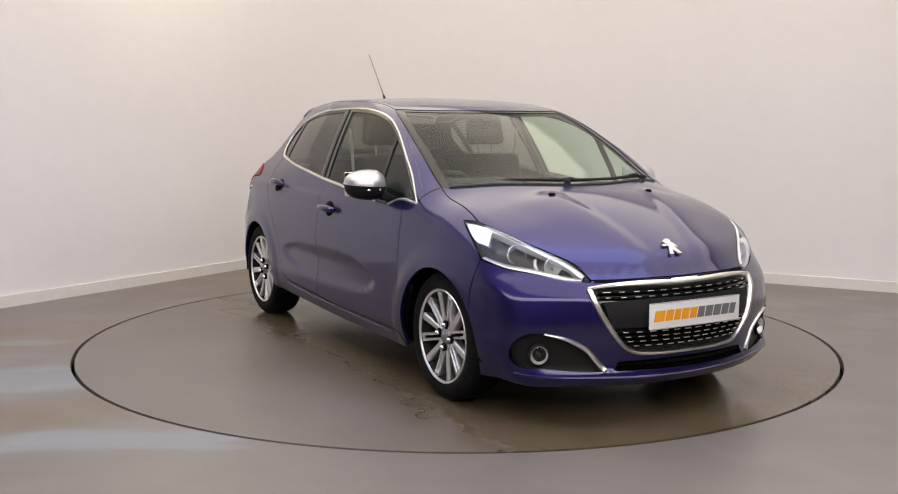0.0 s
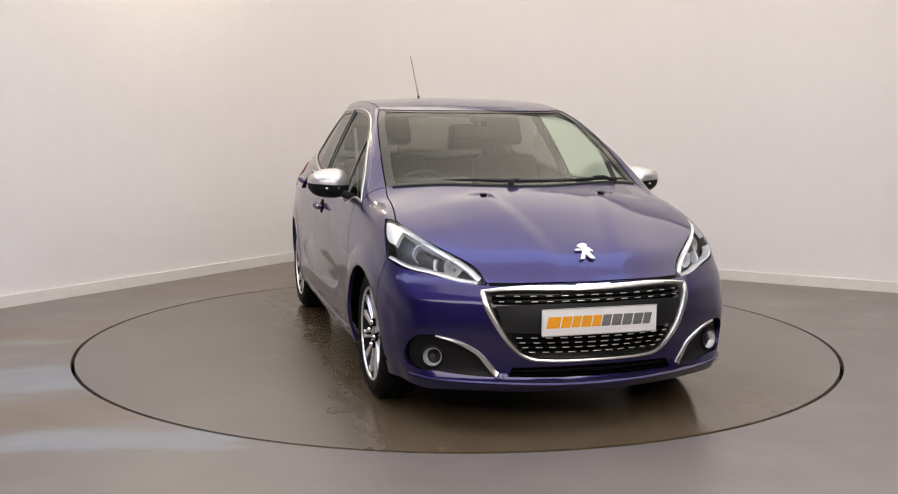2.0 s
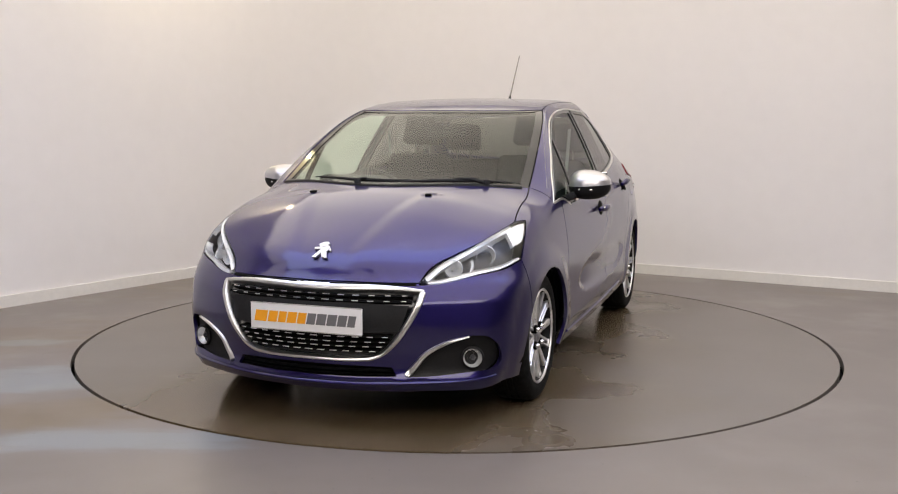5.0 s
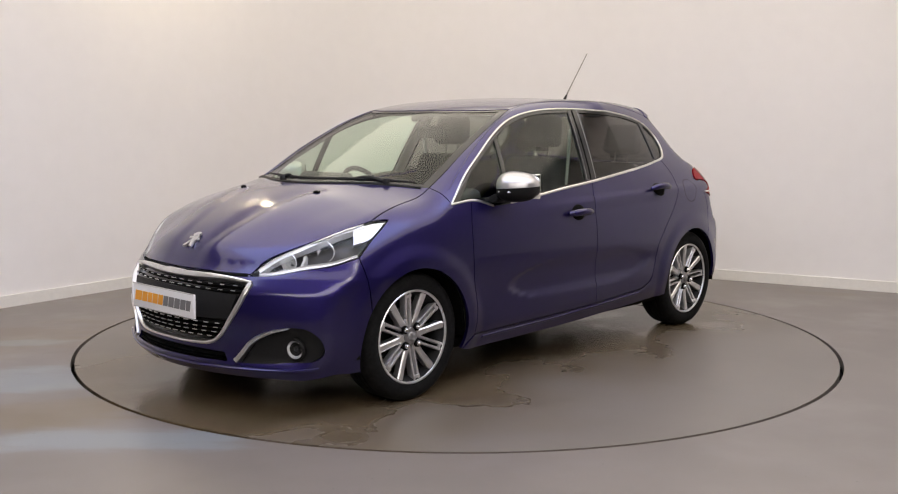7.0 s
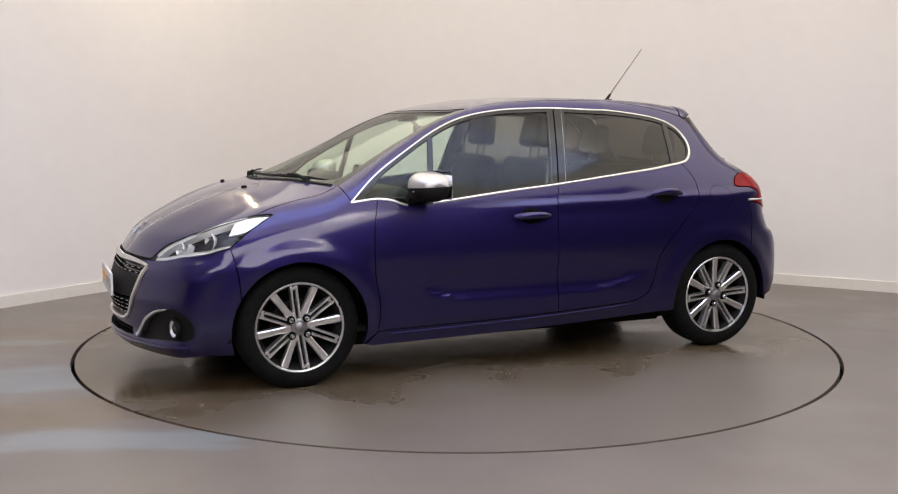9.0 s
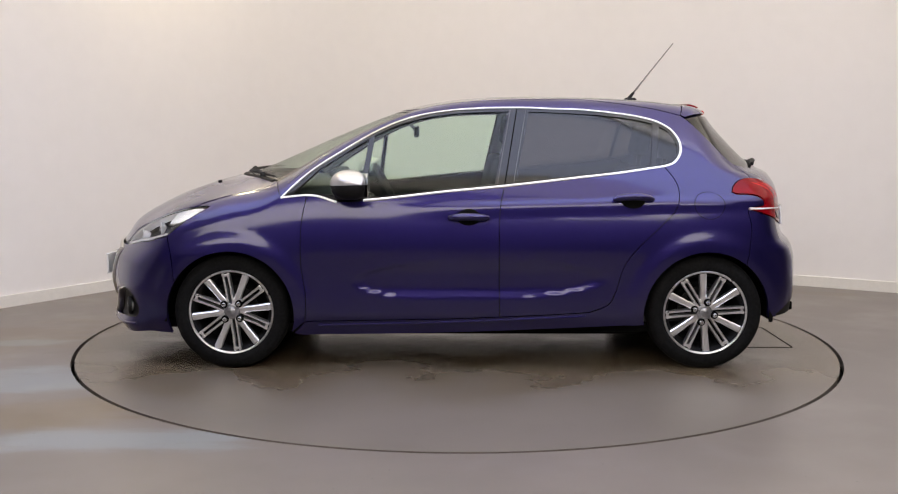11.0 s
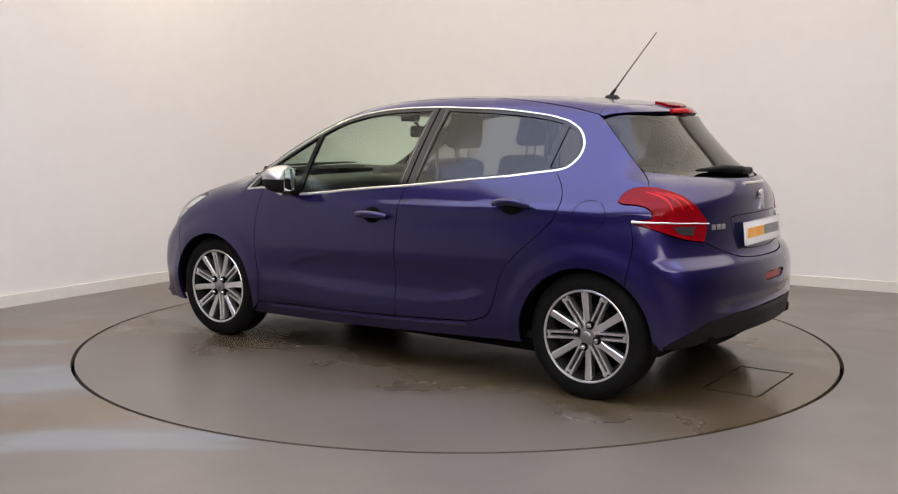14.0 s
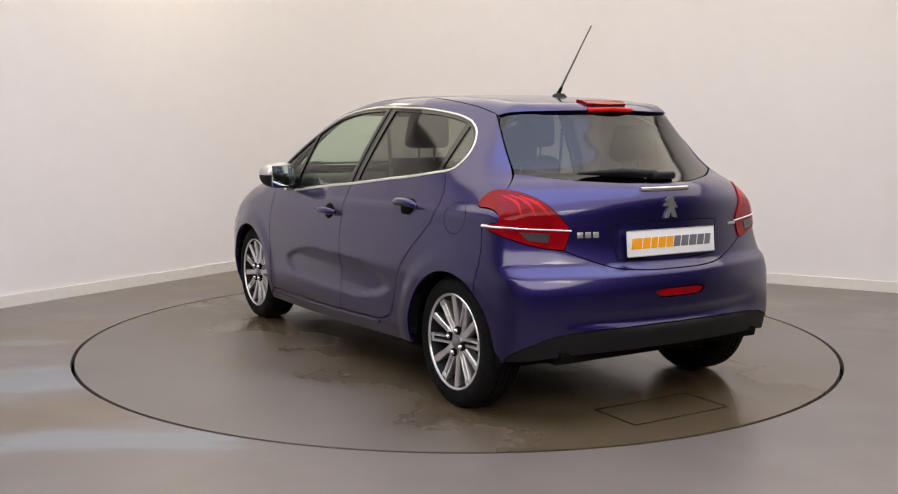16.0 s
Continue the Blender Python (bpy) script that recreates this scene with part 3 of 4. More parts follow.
QUARTER_SEAM = [(-1.48, .796, .866), (-1.50, .81, .76), (-1.475, .84, .566)]
ARCH_R = .338
REAR_ARCH = arc(-AXLE, HUB_Z, ARCH_R, 128, -9.5)
FRONT_ARCH = arc(AXLE, HUB_Z, ARCH_R, 30, 197)
SILL_FOOT = [(-.935, .245), (-.518, .226), (.118, .200), (.872, .184), (.935, .196)]

# the side: one panel from the windscreen pillar over the doors and round the rear wheel to the sill
side_outline = loop([(.935, .196), (.872, .262)], list(DOOR_SILL), list(REAR_SILL), list(REAR_EDGE), list(reversed(DLO_BACK)), list(reversed(DLO_TOP)),
                    [(.996, .921), (1.035, .690, 1.010)], list(SCREEN_EDGE), list(ROOF_EDGE), list(GATE_EDGE), list(LAMP_FRONT), list(LAMP_UNDER), list(QUARTER_SEAM),
                    list(REAR_ARCH), list(SILL_FOOT))
panel("side_panel", side_outline, "side", PAINT, car, res=.02)
front_door = panel("front_door", loop(DOOR_FRONT, DOOR_SILL, B_LINE, DLO_FRONT_BELT), "side", PAINT, car, res=.014)
rear_door = panel("rear_door", loop(list(reversed(B_LINE)), REAR_SILL, REAR_EDGE, DLO_REAR_BELT), "side", PAINT, car, res=.014)

LAMP_BACK = [(1.380, .768, .873), (1.440, .784, .835), (1.520, .800, .785), (1.600, .806, .715)]
HOOD_SIDE = [(1.035, .690, 1.010), (1.12, .702, .965), (1.25, .706, .925), (1.38, .720, .890), (1.46, .735, .868)]
LAMP_INNER = [(1.380, .768, .873), (1.46, .735, .868), (1.535, .716, .850), (1.667, .660, .806), (1.780, .570, .755), (1.869, .482, .697), (1.930, .450, .640)]
LAMP_LOWER = [(1.600, .806, .715), (1.700, .757, .686), (1.790, .655, .664), (1.880, .548, .640), (1.930, .450, .628)]
WING_SEAM = [(1.600, .806, .715), (1.575, .84, .60), (AXLE + ARCH_R * math.cos(radians(30)), HUB_Z + ARCH_R * math.sin(radians(30)))]
WING_SEAM[2] = tuple(on_side([WING_SEAM[2]])[0])
panel("front_wing", loop([(.996, .921), (1.035, .690, 1.010)], HOOD_SIDE, [(1.46, .735, .868), (1.42, .752, .872), (1.380, .768, .873)], LAMP_BACK, WING_SEAM, FRONT_ARCH, [(.946, .2), (.872, .262)], DOOR_FRONT[::-1], [(.858, .934), (.996, .921)]),
      "side", PAINT, car, res=.018)

NOSE_EDGE = [(1.930, .450, .640), (1.975, .34, .642), (2.005, .20, .642), (2.020, 0, .642)]
HOOD_REAR = [(1.035, .690, 1.01), (1.15, .5, 1.01), (1.25, .30, 1.01), (1.312, .1, 1.01), (1.320, 0, 1.01)]
half = smooth_line(HOOD_REAR[::-1])[:-1] + smooth_line(HOOD_SIDE)[:-1] + smooth_line(LAMP_INNER[1:])[:-1] + smooth_line(NOSE_EDGE)
half = snap(half)
half[0, 1] = half[-1, 1] = 0
hood_outline = np.concatenate([half, (half * np.array([1, -1, 1]))[-2:0:-1]])
hood = panel("bonnet", hood_outline, "hood", PAINT, car, mirror=False, res=.022, skirt=.012)[0]


def closed_both(runs):
    h = []
    for r in runs:
        h += smooth_line(r)[:-1]
    h.append(np.array(runs[-1][-1], float))
    h = snap(h)
    h[0, 1] = h[-1, 1] = 0
    return np.concatenate([h, (h * np.array([1, -1, 1]))[-2:0:-1]])


SCREEN_FOOT = [(1.328, 0, 1.01), (1.318, .1, 1.01), (1.255, .30, 1.01), (1.15, .5, 1.01), (1.035, .685, 1.010)]
SCREEN_HEAD = [(.265, .548, 1.386), (.330, .40, 1.385), (.375, .20, 1.385), (.390, 0, 1.385)]
screen_line = closed_both([SCREEN_FOOT, SCREEN_EDGE, SCREEN_HEAD])


def unflat(kind, q):
    return skin(*rays(kind, q))


part_v = sheet(screen_line, "side", holes=[unflat("side", inset(flat("side", screen_line), .030))], lift=-.003, hole_gap=0)
part("screen_border", part_v[0], part_v[1], GLOSS_BLACK, car, "black ceramic border of the windscreen", normals=part_v[2])
panel("windscreen", unflat("side", inset(flat("side", screen_line), .026)), "side", GLASS, car, "clear windscreen glass", mirror=False, lift=-.006, skirt=0)

ROOF_REAR = [(-1.17, .515, 1.36), (-1.20, .36, 1.40), (-1.215, .18, 1.42), (-1.22, 0, 1.42)]
panel("roof", closed_both([SCREEN_HEAD[::-1], ROOF_EDGE, ROOF_REAR]), "side", PAINT, car, mirror=False)
GLASS_HEAD = [(-1.175, .490, 1.34), (-1.27, .42, 1.345), (-1.36, .25, 1.35), (-1.395, 0, 1.355)]
spoiler_line = closed_both([ROOF_REAR[::-1], [(-1.17, .515, 1.36), (-1.195, .515, 1.345)], [(-1.195, .515, 1.345), (-1.29, .44, 1.362), (-1.37, .25, 1.375), (-1.41, 0, 1.38)]])
panel("spoiler", spoiler_line, "side", PAINT, car, mirror=False, lift=.004, skirt=.030, res=.02)
rear_pts = [(-1.205, .512, 1.335), (-1.29, .42, 1.345), (-1.37, .25, 1.35), (-1.40, 0, 1.352)]
GLASS_FOOT = [(-1.455, .605, 1.090), (-1.55, .500, 1.075), (-1.625, .40, 1.062), (-1.72, .2, 1.046), (-1.75, 0, 1.042)]
rear_glass_line = closed_both([rear_pts[::-1], [(-1.205, .512, 1.335), (-1.235, .535, 1.305), (-1.335, .571, 1.205), (-1.455, .605, 1.090)], GLASS_FOOT])
panel("rear_window", rear_glass_line, "rear", REAR_GLASS, car, "dark tinted rear window", mirror=False, lift=-.004, skirt=.01)

LAMP_OUT = [(-1.516, .688, 1.023), (-1.579, .651, 1.011), (-1.649, .600, .981), (-1.708, .548, .919), (-1.732, .505, .862), (-1.735, .512, .820), (-1.735, .535, .767)]
GATE_FOOT = [(-1.735, .535, .767), (-1.785, .425, .722), (-1.835, .30, .688), (-1.868, .15, .675), (-1.875, 0, .672)]
gate_line = closed_both([GLASS_FOOT[::-1], [(-1.455, .605, 1.090), (-1.495, .650, 1.050), (-1.516, .688, 1.023)], LAMP_OUT, GATE_FOOT])
gate = panel("tailgate", gate_line, "rear", PAINT, car, mirror=False, res=.025)[0]
LAMP_BOTTOM = [(-1.48, .796, .866), (-1.558, .782, .842), (-1.642, .729, .810), (-1.698, .622, .779), (-1.735, .535, .767)]
lamp_line = loop(LAMP_FRONT[0:1] + LAMP_FRONT[1:], LAMP_UNDER, LAMP_BOTTOM, list(reversed(LAMP_OUT)))
tail_lamp = panel("tail_lamp", lamp_line, "rear", RED_LENS, car, "red tail lamp with claw-like bars and a clear strip", lift=.006, res=.02)

ARCH_END = on_side(arc(-AXLE, HUB_Z, ARCH_R, 128, 183, 8))
VAL_TOP = [(-1.66, .795, .300), (-1.72, .74, .355), (-1.80, .61, .408), (-1.885, .30, .432), (-1.905, 0, .435)]
bumper_runs = [GATE_FOOT[::-1], LAMP_BOTTOM[::-1], QUARTER_SEAM, ARCH_END, [tuple(ARCH_END[-1]), (-1.66, .792, .282)], [(-1.66, .792, .282), (-1.66, .795, .300)], VAL_TOP]
fog_hole = closed_both([[(-1.905, 0, .590), (-1.895, .10, .590), (-1.88, .145, .580)], [(-1.88, .145, .580), (-1.89, .12, .556), (-1.905, 0, .552)]])
rear_bumper = panel("rear_bumper", closed_both(bumper_runs), "rear", PAINT, car, mirror=False, holes=[fog_hole], res=.022)[0]
part("rear_fog_lamp", *sheet(fog_hole, "rear", lift=-.006, res=.02)[:2], RED_LENS, rear_bumper, "red rear fog lamp")
VAL_FOOT = [(-1.66, .785, .286), (-1.72, .72, .30), (-1.815, .541, .315), (-1.885, .2, .325), (-1.90, 0, .326)]
panel("rear_valance", closed_both([VAL_TOP[::-1], [(-1.66, .795, .300), (-1.66, .785, .286)], VAL_FOOT]), "rear", BLACK, rear_bumper, "black plastic lower bumper", mirror=False, lift=-.004, skirt=.03)

# front bumper with its grille, fog lamp recesses and lower intake
LIP = [(1.607, .802, .19), (1.75, .77, .185), (1.90, .60, .172), (2.0, .38, .166), (2.06, .15, .164), (2.07, 0, .164)]
ARCH_F = on_side(arc(AXLE, HUB_Z, ARCH_R, 30, -19, 8))
GRILLE = [[(2.03, 0, .620), (2.02, .15, .619), (1.975, .36, .612), (1.945, .478, .603)], [(1.945, .478, .603), (1.975, .470, .55), (2.0, .437, .480), (2.02, .375, .388), (2.03, .325, .340), (2.045, .26, .318), (2.08, 0, .314)]]
grille_line = closed_both(GRILLE)
FOG = [(2.005, .415, .247), (1.974, .482, .338), (1.932, .577, .393), (1.878, .673, .418), (1.840, .728, .410), (1.797, .768, .365), (1.778, .775, .307), (1.800, .750, .272), (1.903, .618, .258), (1.96, .51, .248), (2.005, .415, .247)]
fog_line = loop(FOG[:4], FOG[3:])
INTAKE = [[(2.08, 0, .292), (2.06, .2, .290), (2.02, .36, .285)], [(2.02, .36, .285), (2.02, .38, .25)], [(2.02, .38, .25), (2.06, .2, .245), (2.08, 0, .245)]]
intake_line = closed_both(INTAKE)
front_runs = [NOSE_EDGE[::-1], [(1.930, .450, .640), (1.930, .450, .628)], LAMP_LOWER[::-1], WING_SEAM, ARCH_F, [tuple(ARCH_F[-1]), LIP[0]], LIP]
mirror_of = fog_line * np.array([1, -1, 1])
bumper = panel("front_bumper", closed_both(front_runs), "front", PAINT, car, mirror=False, holes=[grille_line, fog_line, mirror_of, intake_line], res=.024)[0]


def at_nose(y, z):
    p = skin(np.array([[.9, y, z]]), np.array([[1., 0, 0]]))
    return Vector(p[0]), Vector(skin_normals(p)[0])


def at_tail(y, z):
    p = skin(np.array([[-.8, y, z]]), np.array([[-1., 0, 0]]))
    return Vector(p[0]), Vector(skin_normals(p)[0])


def at_side(x, z):
    p = skin(np.array([[x, 0, z]]), np.array([[0., 1, 0]]))
    return Vector(p[0]), Vector(skin_normals(p)[0])


def at_top(x, y):
    p = skin(np.array([[x, y, .45]]), np.array([[0., 0, 1]]))
    return Vector(p[0]), Vector(skin_normals(p)[0])


def facing(p, n, along=(0, 0, 1)):
    """A frame at p whose z looks out along n and whose y follows along."""
    n = Vector(n).normalized()
    y = (Vector(along) - n * n.dot(Vector(along))).normalized()
    x = y.cross(n)
    return Matrix(((x.x, y.x, n.x, p[0]), (x.y, y.y, n.y, p[1]), (x.z, y.z, n.z, p[2]), (0, 0, 0, 1)))


# ---- underside and wheel wells ----
part("floor_pan", *block((2.0, 1.50, .05), (0, 0, .215), .015), GAP_BLACK, car, "black underbody")
for size, at in (((.60, 1.02, .05), (1.35, 0, .215)), ((.62, 1.02, .05), (-1.35, 0, .26)), ((.30, 1.15, .05), (1.75, 0, .20)), ((.22, 1.20, .05), (-1.70, 0, .31)), ((1.9, .10, .05), (0, .62, .185)), ((1.9, .10, .05), (0, -.62, .185))):
    part("underbody_panel", *block(size, at, .012), GAP_BLACK, car, "black underbody panel")
part("bulkhead", *merge(block((.04, 1.46, .62), (.95, 0, .55), .01), block((.05, 1.1, .40), (1.80, 0, .42), .01), block((.04, 1.05, .30), (1.72, 0, .66), .01, turn=(0, -25, 0))), GAP_BLACK, car, "black bulkhead behind the grille")
part("exhaust", *tube([(-.9, -.35, .23), (-1.3, -.36, .25), (-1.55, -.40, .28), (-1.70, -.42, .29)], .024, 12), STEEL, car, "dull steel exhaust pipe")
part("rear_axle", *merge(tube([(-AXLE, -.62, HUB_Z), (-AXLE, .62, HUB_Z)], .035, 12), block((.35, .06, .06), (-1.10, .45, .27), .01), block((.35, .06, .06), (-1.10, -.45, .27), .01)), GAP_BLACK, car, "black rear axle beam")
for ax in (AXLE, -AXLE):
    v, f = [], []
    for i in range(25):
        a = radians(-7 + 194 * i / 24)
        for y, r in ((.835, .345), (.82, .372), (.50, .372), (.48, .30), (.48, .03)):
            v.append((ax + r * math.cos(a), y - (.028 if ax < 0 else .012), HUB_Z + r * math.sin(a)))
    for i in range(24):
        f += [(i * 5 + k, i * 5 + k + 1, i * 5 + k + 6, i * 5 + k + 5) for k in range(4)]
    pair("wheel_liner", (v, f), GAP_BLACK, car, "black wheel well liner")


# ---- wheels ----
def spoke(a, width, reach, offset=0.0):
    """One spoke along the angle a, thicker at the hub, leaning out to the lip."""
    v = []
    for r, w, y0, y1 in ((.040, width * 1.05, .030, .072), (.11, width * .86, .036, .076), (reach, width * 1.1, .050, .086)):
        for s_, y in ((-.5, y0), (-.5, y1 - .005), (-.32, y1), (.32, y1), (.5, y1 - .005), (.5, y0)):
            t_ = s_ * w + offset
            v.append((r * math.cos(a) - t_ * math.sin(a), y, r * math.sin(a) + t_ * math.cos(a)))
    f = []
    for i in range(2):
        f += [(i * 6 + k, i * 6 + (k + 1) % 6, i * 6 + 6 + (k + 1) % 6, i * 6 + 6 + k) for k in range(6)]
    f += [tuple(reversed(range(6))), tuple(range(12, 18))]
    return v, f


TYRE = [(.216, .080), (.226, .092), (.236, .098), (.256, .102), (.278, .099), (.296, .088), (.305, .074), (.3085, .050), (.3085, .034), (.301, .033), (.301, .027), (.3090, .026), (.3090, .004), (.302, .003), (.302, -.003), (.3090, -.004),
        (.3090, -.026), (.301, -.027), (.301, -.033), (.3085, -.034), (.3085, -.05), (.305, -.074), (.296, -.088), (.27, -.10), (.226, -.093), (.216, -.08)]
RIM_LIP = [(.222, .086), (.2270, .093), (.2235, .0965), (.2165, .094), (.2145, .088)]
BARREL = [(.2145, .088), (.207, .078), (.200, .060), (.190, .030), (.186, -.07), (.205, -.085), (.214, -.09)]


def wheel_at(x, y, turn, spin):
    hub = new("wheel")
    hub.parent = car
    hub.matrix_basis = pose(x, y, HUB_Z + .008, 0, 0, turn) @ pose(0, 0, 0, 0, spin, 0)
    return hub


wheel = wheel_at(AXLE, .725, 0, -22)
wheel["label"] = "silver multi-spoke alloy wheel with black tyre"
part("tyre", *lathe(TYRE, 72, True), RUBBER, wheel, "black rubber tyre")
part("rim", *lathe(RIM_LIP, 72), ALLOY, wheel)
# barrel and its back carry painted shade, not a dark finish
part("barrel", *lathe(BARREL, 64), ALLOY_SHADED, wheel, "dark wheel barrel")
part("barrel_back", *merge(lathe([(.186, -.02), (.15, -.05), (.05, -.05), (.0, -.05)], 40)), ALLOY_SHADED, wheel, "dark inner barrel")
part("brake_disc", *lathe([(.0, .012), (.07, .012), (.07, .002), (.128, .002), (.128, -.012), (.0, -.012)], 40), BRAKE, wheel, "worn steel brake disc")
for i in range(6):
    a = radians(90 + 60 * i)
    part("spoke", *spoke(a, .036, .214), ALLOY, wheel)
    part("spoke", *spoke(a + radians(30), .0145, .214, .0135), ALLOY, wheel)
    part("spoke", *spoke(a + radians(30), .0145, .214, -.0135), ALLOY, wheel)
    c, s_ = math.cos(a + radians(30)), math.sin(a + radians(30))
    part("spoke_bridge", *moved(block((.016, .012, .042), (.200, .081, 0), .003), Matrix.Rotation(-(a + radians(30)), 4, "Y")), ALLOY, wheel)
part("hub_disc", *lathe([(.0, .080), (.028, .080), (.040, .076), (.046, .066), (.048, .03)], 40), HUB_GREY, wheel, "grey hub centre")
part("cap", *lathe([(.0, .088), (.018, .087), (.024, .082), (.024, .07)], 28), HUB_GREY, wheel, "round wheel centre cap")
for i in range(4):
    a = radians(20 + 90 * i)
    at = pose(.056 * math.cos(a), 0, .056 * math.sin(a))
    # no hollow is cut: a black disc paints the shade round each nut
    part("nut_shade", *moved(lathe([(.0, .0845), (.0185, .0845), (.0205, .078), (.0205, .06)], 16), at), GAP_BLACK, wheel, "dark nut recess")
    part("wheel_nut", *moved(lathe([(.0, .099), (.007, .098), (.012, .092), (.013, .080)], 12), at), CHROME, wheel)


def copy_wheel(x, y, turn, spin):
    w = copy_thing(wheel, pose(x, y, HUB_Z + .008, 0, 0, turn) @ pose(0, 0, 0, 0, spin, 0))
    return w


copy_wheel(-AXLE, .718, 0, 4)
copy_wheel(AXLE, -.725, 180, 12)
copy_wheel(-AXLE, -.718, 180, 40)

# ---- side windows ----
dlo_line = loop(DLO_TOP, DLO_BACK, DLO_REAR_BELT, DLO_FRONT_BELT, [(.858, .934), (.996, .921)])


def belt_z(x):
    return curve((-1.045, 1.092), (-.79, 1.057), (-.497, 1.024), (-.187, .989), (.123, .959), (.448, .922), (.684, .906), (.79, .930), (.996, .921))(x)


def head_z(x):
    return curve((-1.145, 1.20), (-1.10, 1.287), (-1.03, 1.328), (-.93, 1.353), (-.751, 1.377), (-.51, 1.392), (-.264, 1.399), (0, 1.392), (.196, 1.370), (.357, 1.331), (.513, 1.262), (.70, 1.152), (.851, 1.052), (.996, .921))(x)


def pane_outline(x0a, x0b, x1a, x1b, low=.012, high=.020):
    """A pane between two leaning bars; a is at the belt, b at the head."""
    foot = [(x0a + (x1a - x0a) * i / 8, float(belt_z(x0a + (x1a - x0a) * i / 8)) + low) for i in range(9)]
    top = [(x1b + (x0b - x1b) * i / 10, float(head_z(x1b + (x0b - x1b) * i / 10)) - high) for i in range(11)]
    return loop(foot, [foot[-1], top[0]], top, [top[-1], foot[0]])


corner_pane = pane_outline(.585, .535, .93, .80, .014, .022)
front_pane = pane_outline(-.135, -.215, .555, .505)
rear_pane = pane_outline(-.975, -1.005, -.245, -.325)
quarter_foot = [(-1.005, 1.098), (-1.055, 1.102), (-1.10, 1.125), (-1.128, 1.165)]
quarter_pane = loop(quarter_foot, [(-1.128, 1.165), (-1.128, 1.215), (-1.09, 1.272), (-1.04, 1.302)], [(-1.04, 1.302), (-1.005, 1.098)])
panel("window_surround", dlo_line, "side", GLOSS_BLACK, car, "gloss black window surround and pillar trim", holes=[corner_pane, front_pane, rear_pane, quarter_pane], lift=-.003, hole_gap=0)
for nm, line, mat, lab, own in (("corner_pane", corner_pane, GLASS, "small clear front corner pane", front_door), ("front_pane", front_pane, GLASS, "clear front door window", front_door),
                                ("rear_pane", rear_pane, DARK_GLASS, "dark tinted rear door window", rear_door), ("quarter_pane", quarter_pane, DARK_GLASS, "dark tinted quarter window", car)):
    panel(nm, line, "side", mat, own, lab, gap=-.006, lift=-.008, skirt=0)
b_bar = smooth_line(on_side([(-.187, .990), (-.225, 1.20), (-.262, 1.396)]))
pair("pillar_seam", ribbon(snap(b_bar), .006, "side", .0005), GAP_BLACK, car, "thin dark door gap")
chrome_top = smooth_line(on_side(DLO_TOP))[:-1] + smooth_line(on_side(DLO_BACK))[:-1] + smooth_line(on_side(DLO_REAR_BELT + DLO_FRONT_BELT[1:3] + [(.56, .908)]))
pair("chrome_strip", ribbon(snap(chrome_top), [.010, .010, .010, .010, .010, .011, .014, .015, .015, .015, .015], "side", .0025, thick=.005), SATIN, car, "bright satin chrome window strip")
chrome_nose = smooth_line(on_side([(.996, .921), (.93, .928), (.858, .934), (.79, .927), (.735, .909), (.70, .899)]))
pair("chrome_strip", ribbon(snap(chrome_nose), .013, "side", .003, thick=.005), SATIN, car, "bright satin chrome window strip")


# ---- door handles, fuel flap, sill crease ----
def door_handle(x, z, owners):
    p, n = at_side(x, z)
    m = facing(p, n)
    # the door has no hollow here; a flush black oval paints its shade
    cup = moved(ellipsoid((0, 0, -.001), (.064, .046, .009), 8, 24), m)
    pair("handle_recess", cup, GAP_BLACK, owners, "dark handle recess")
    bow = [(-.105 + .21 * i / 10, .002 - .004 * abs(i - 5) / 5, .016 + .026 * math.sin(math.pi * i / 10) ** .6) for i in range(11)]
    pair("handle", moved(tube(bow, [.011, .016, .019, .020, .020, .020, .020, .020, .019, .016, .011], 12), m), PAINT, owners, "body-coloured pull handle")
    return m


m = door_handle(.004, .822, front_door)
pair("lock_cap", moved(lathe([(.0, .0), (.008, 0), (.010, -.004), (.010, -.012)], 16), m @ pose(-.088, 0, .034, -90, 0, 0)), CHROME, front_door, "small chrome lock cap")
door_handle(-.864, .911, rear_door)
p, n = at_side(-1.275, .893)
flap = [(p + Vector((.082 * math.cos(a), 0, .082 * math.sin(a)))) for a in (2 * math.pi * i / 48 for i in range(48))]
part("fuel_flap", *ribbon(snap(flap), .0045, "side", .0004, True), GAP_BLACK, car, "thin dark round seam of the fuel flap")
seam = smooth_line(on_side([(.80, .242), (.1, .262), (-.45, .288), (-.62, .297)]))
pair("sill_edge", ribbon(snap(seam), .016, "side", .008), PAINT, car)

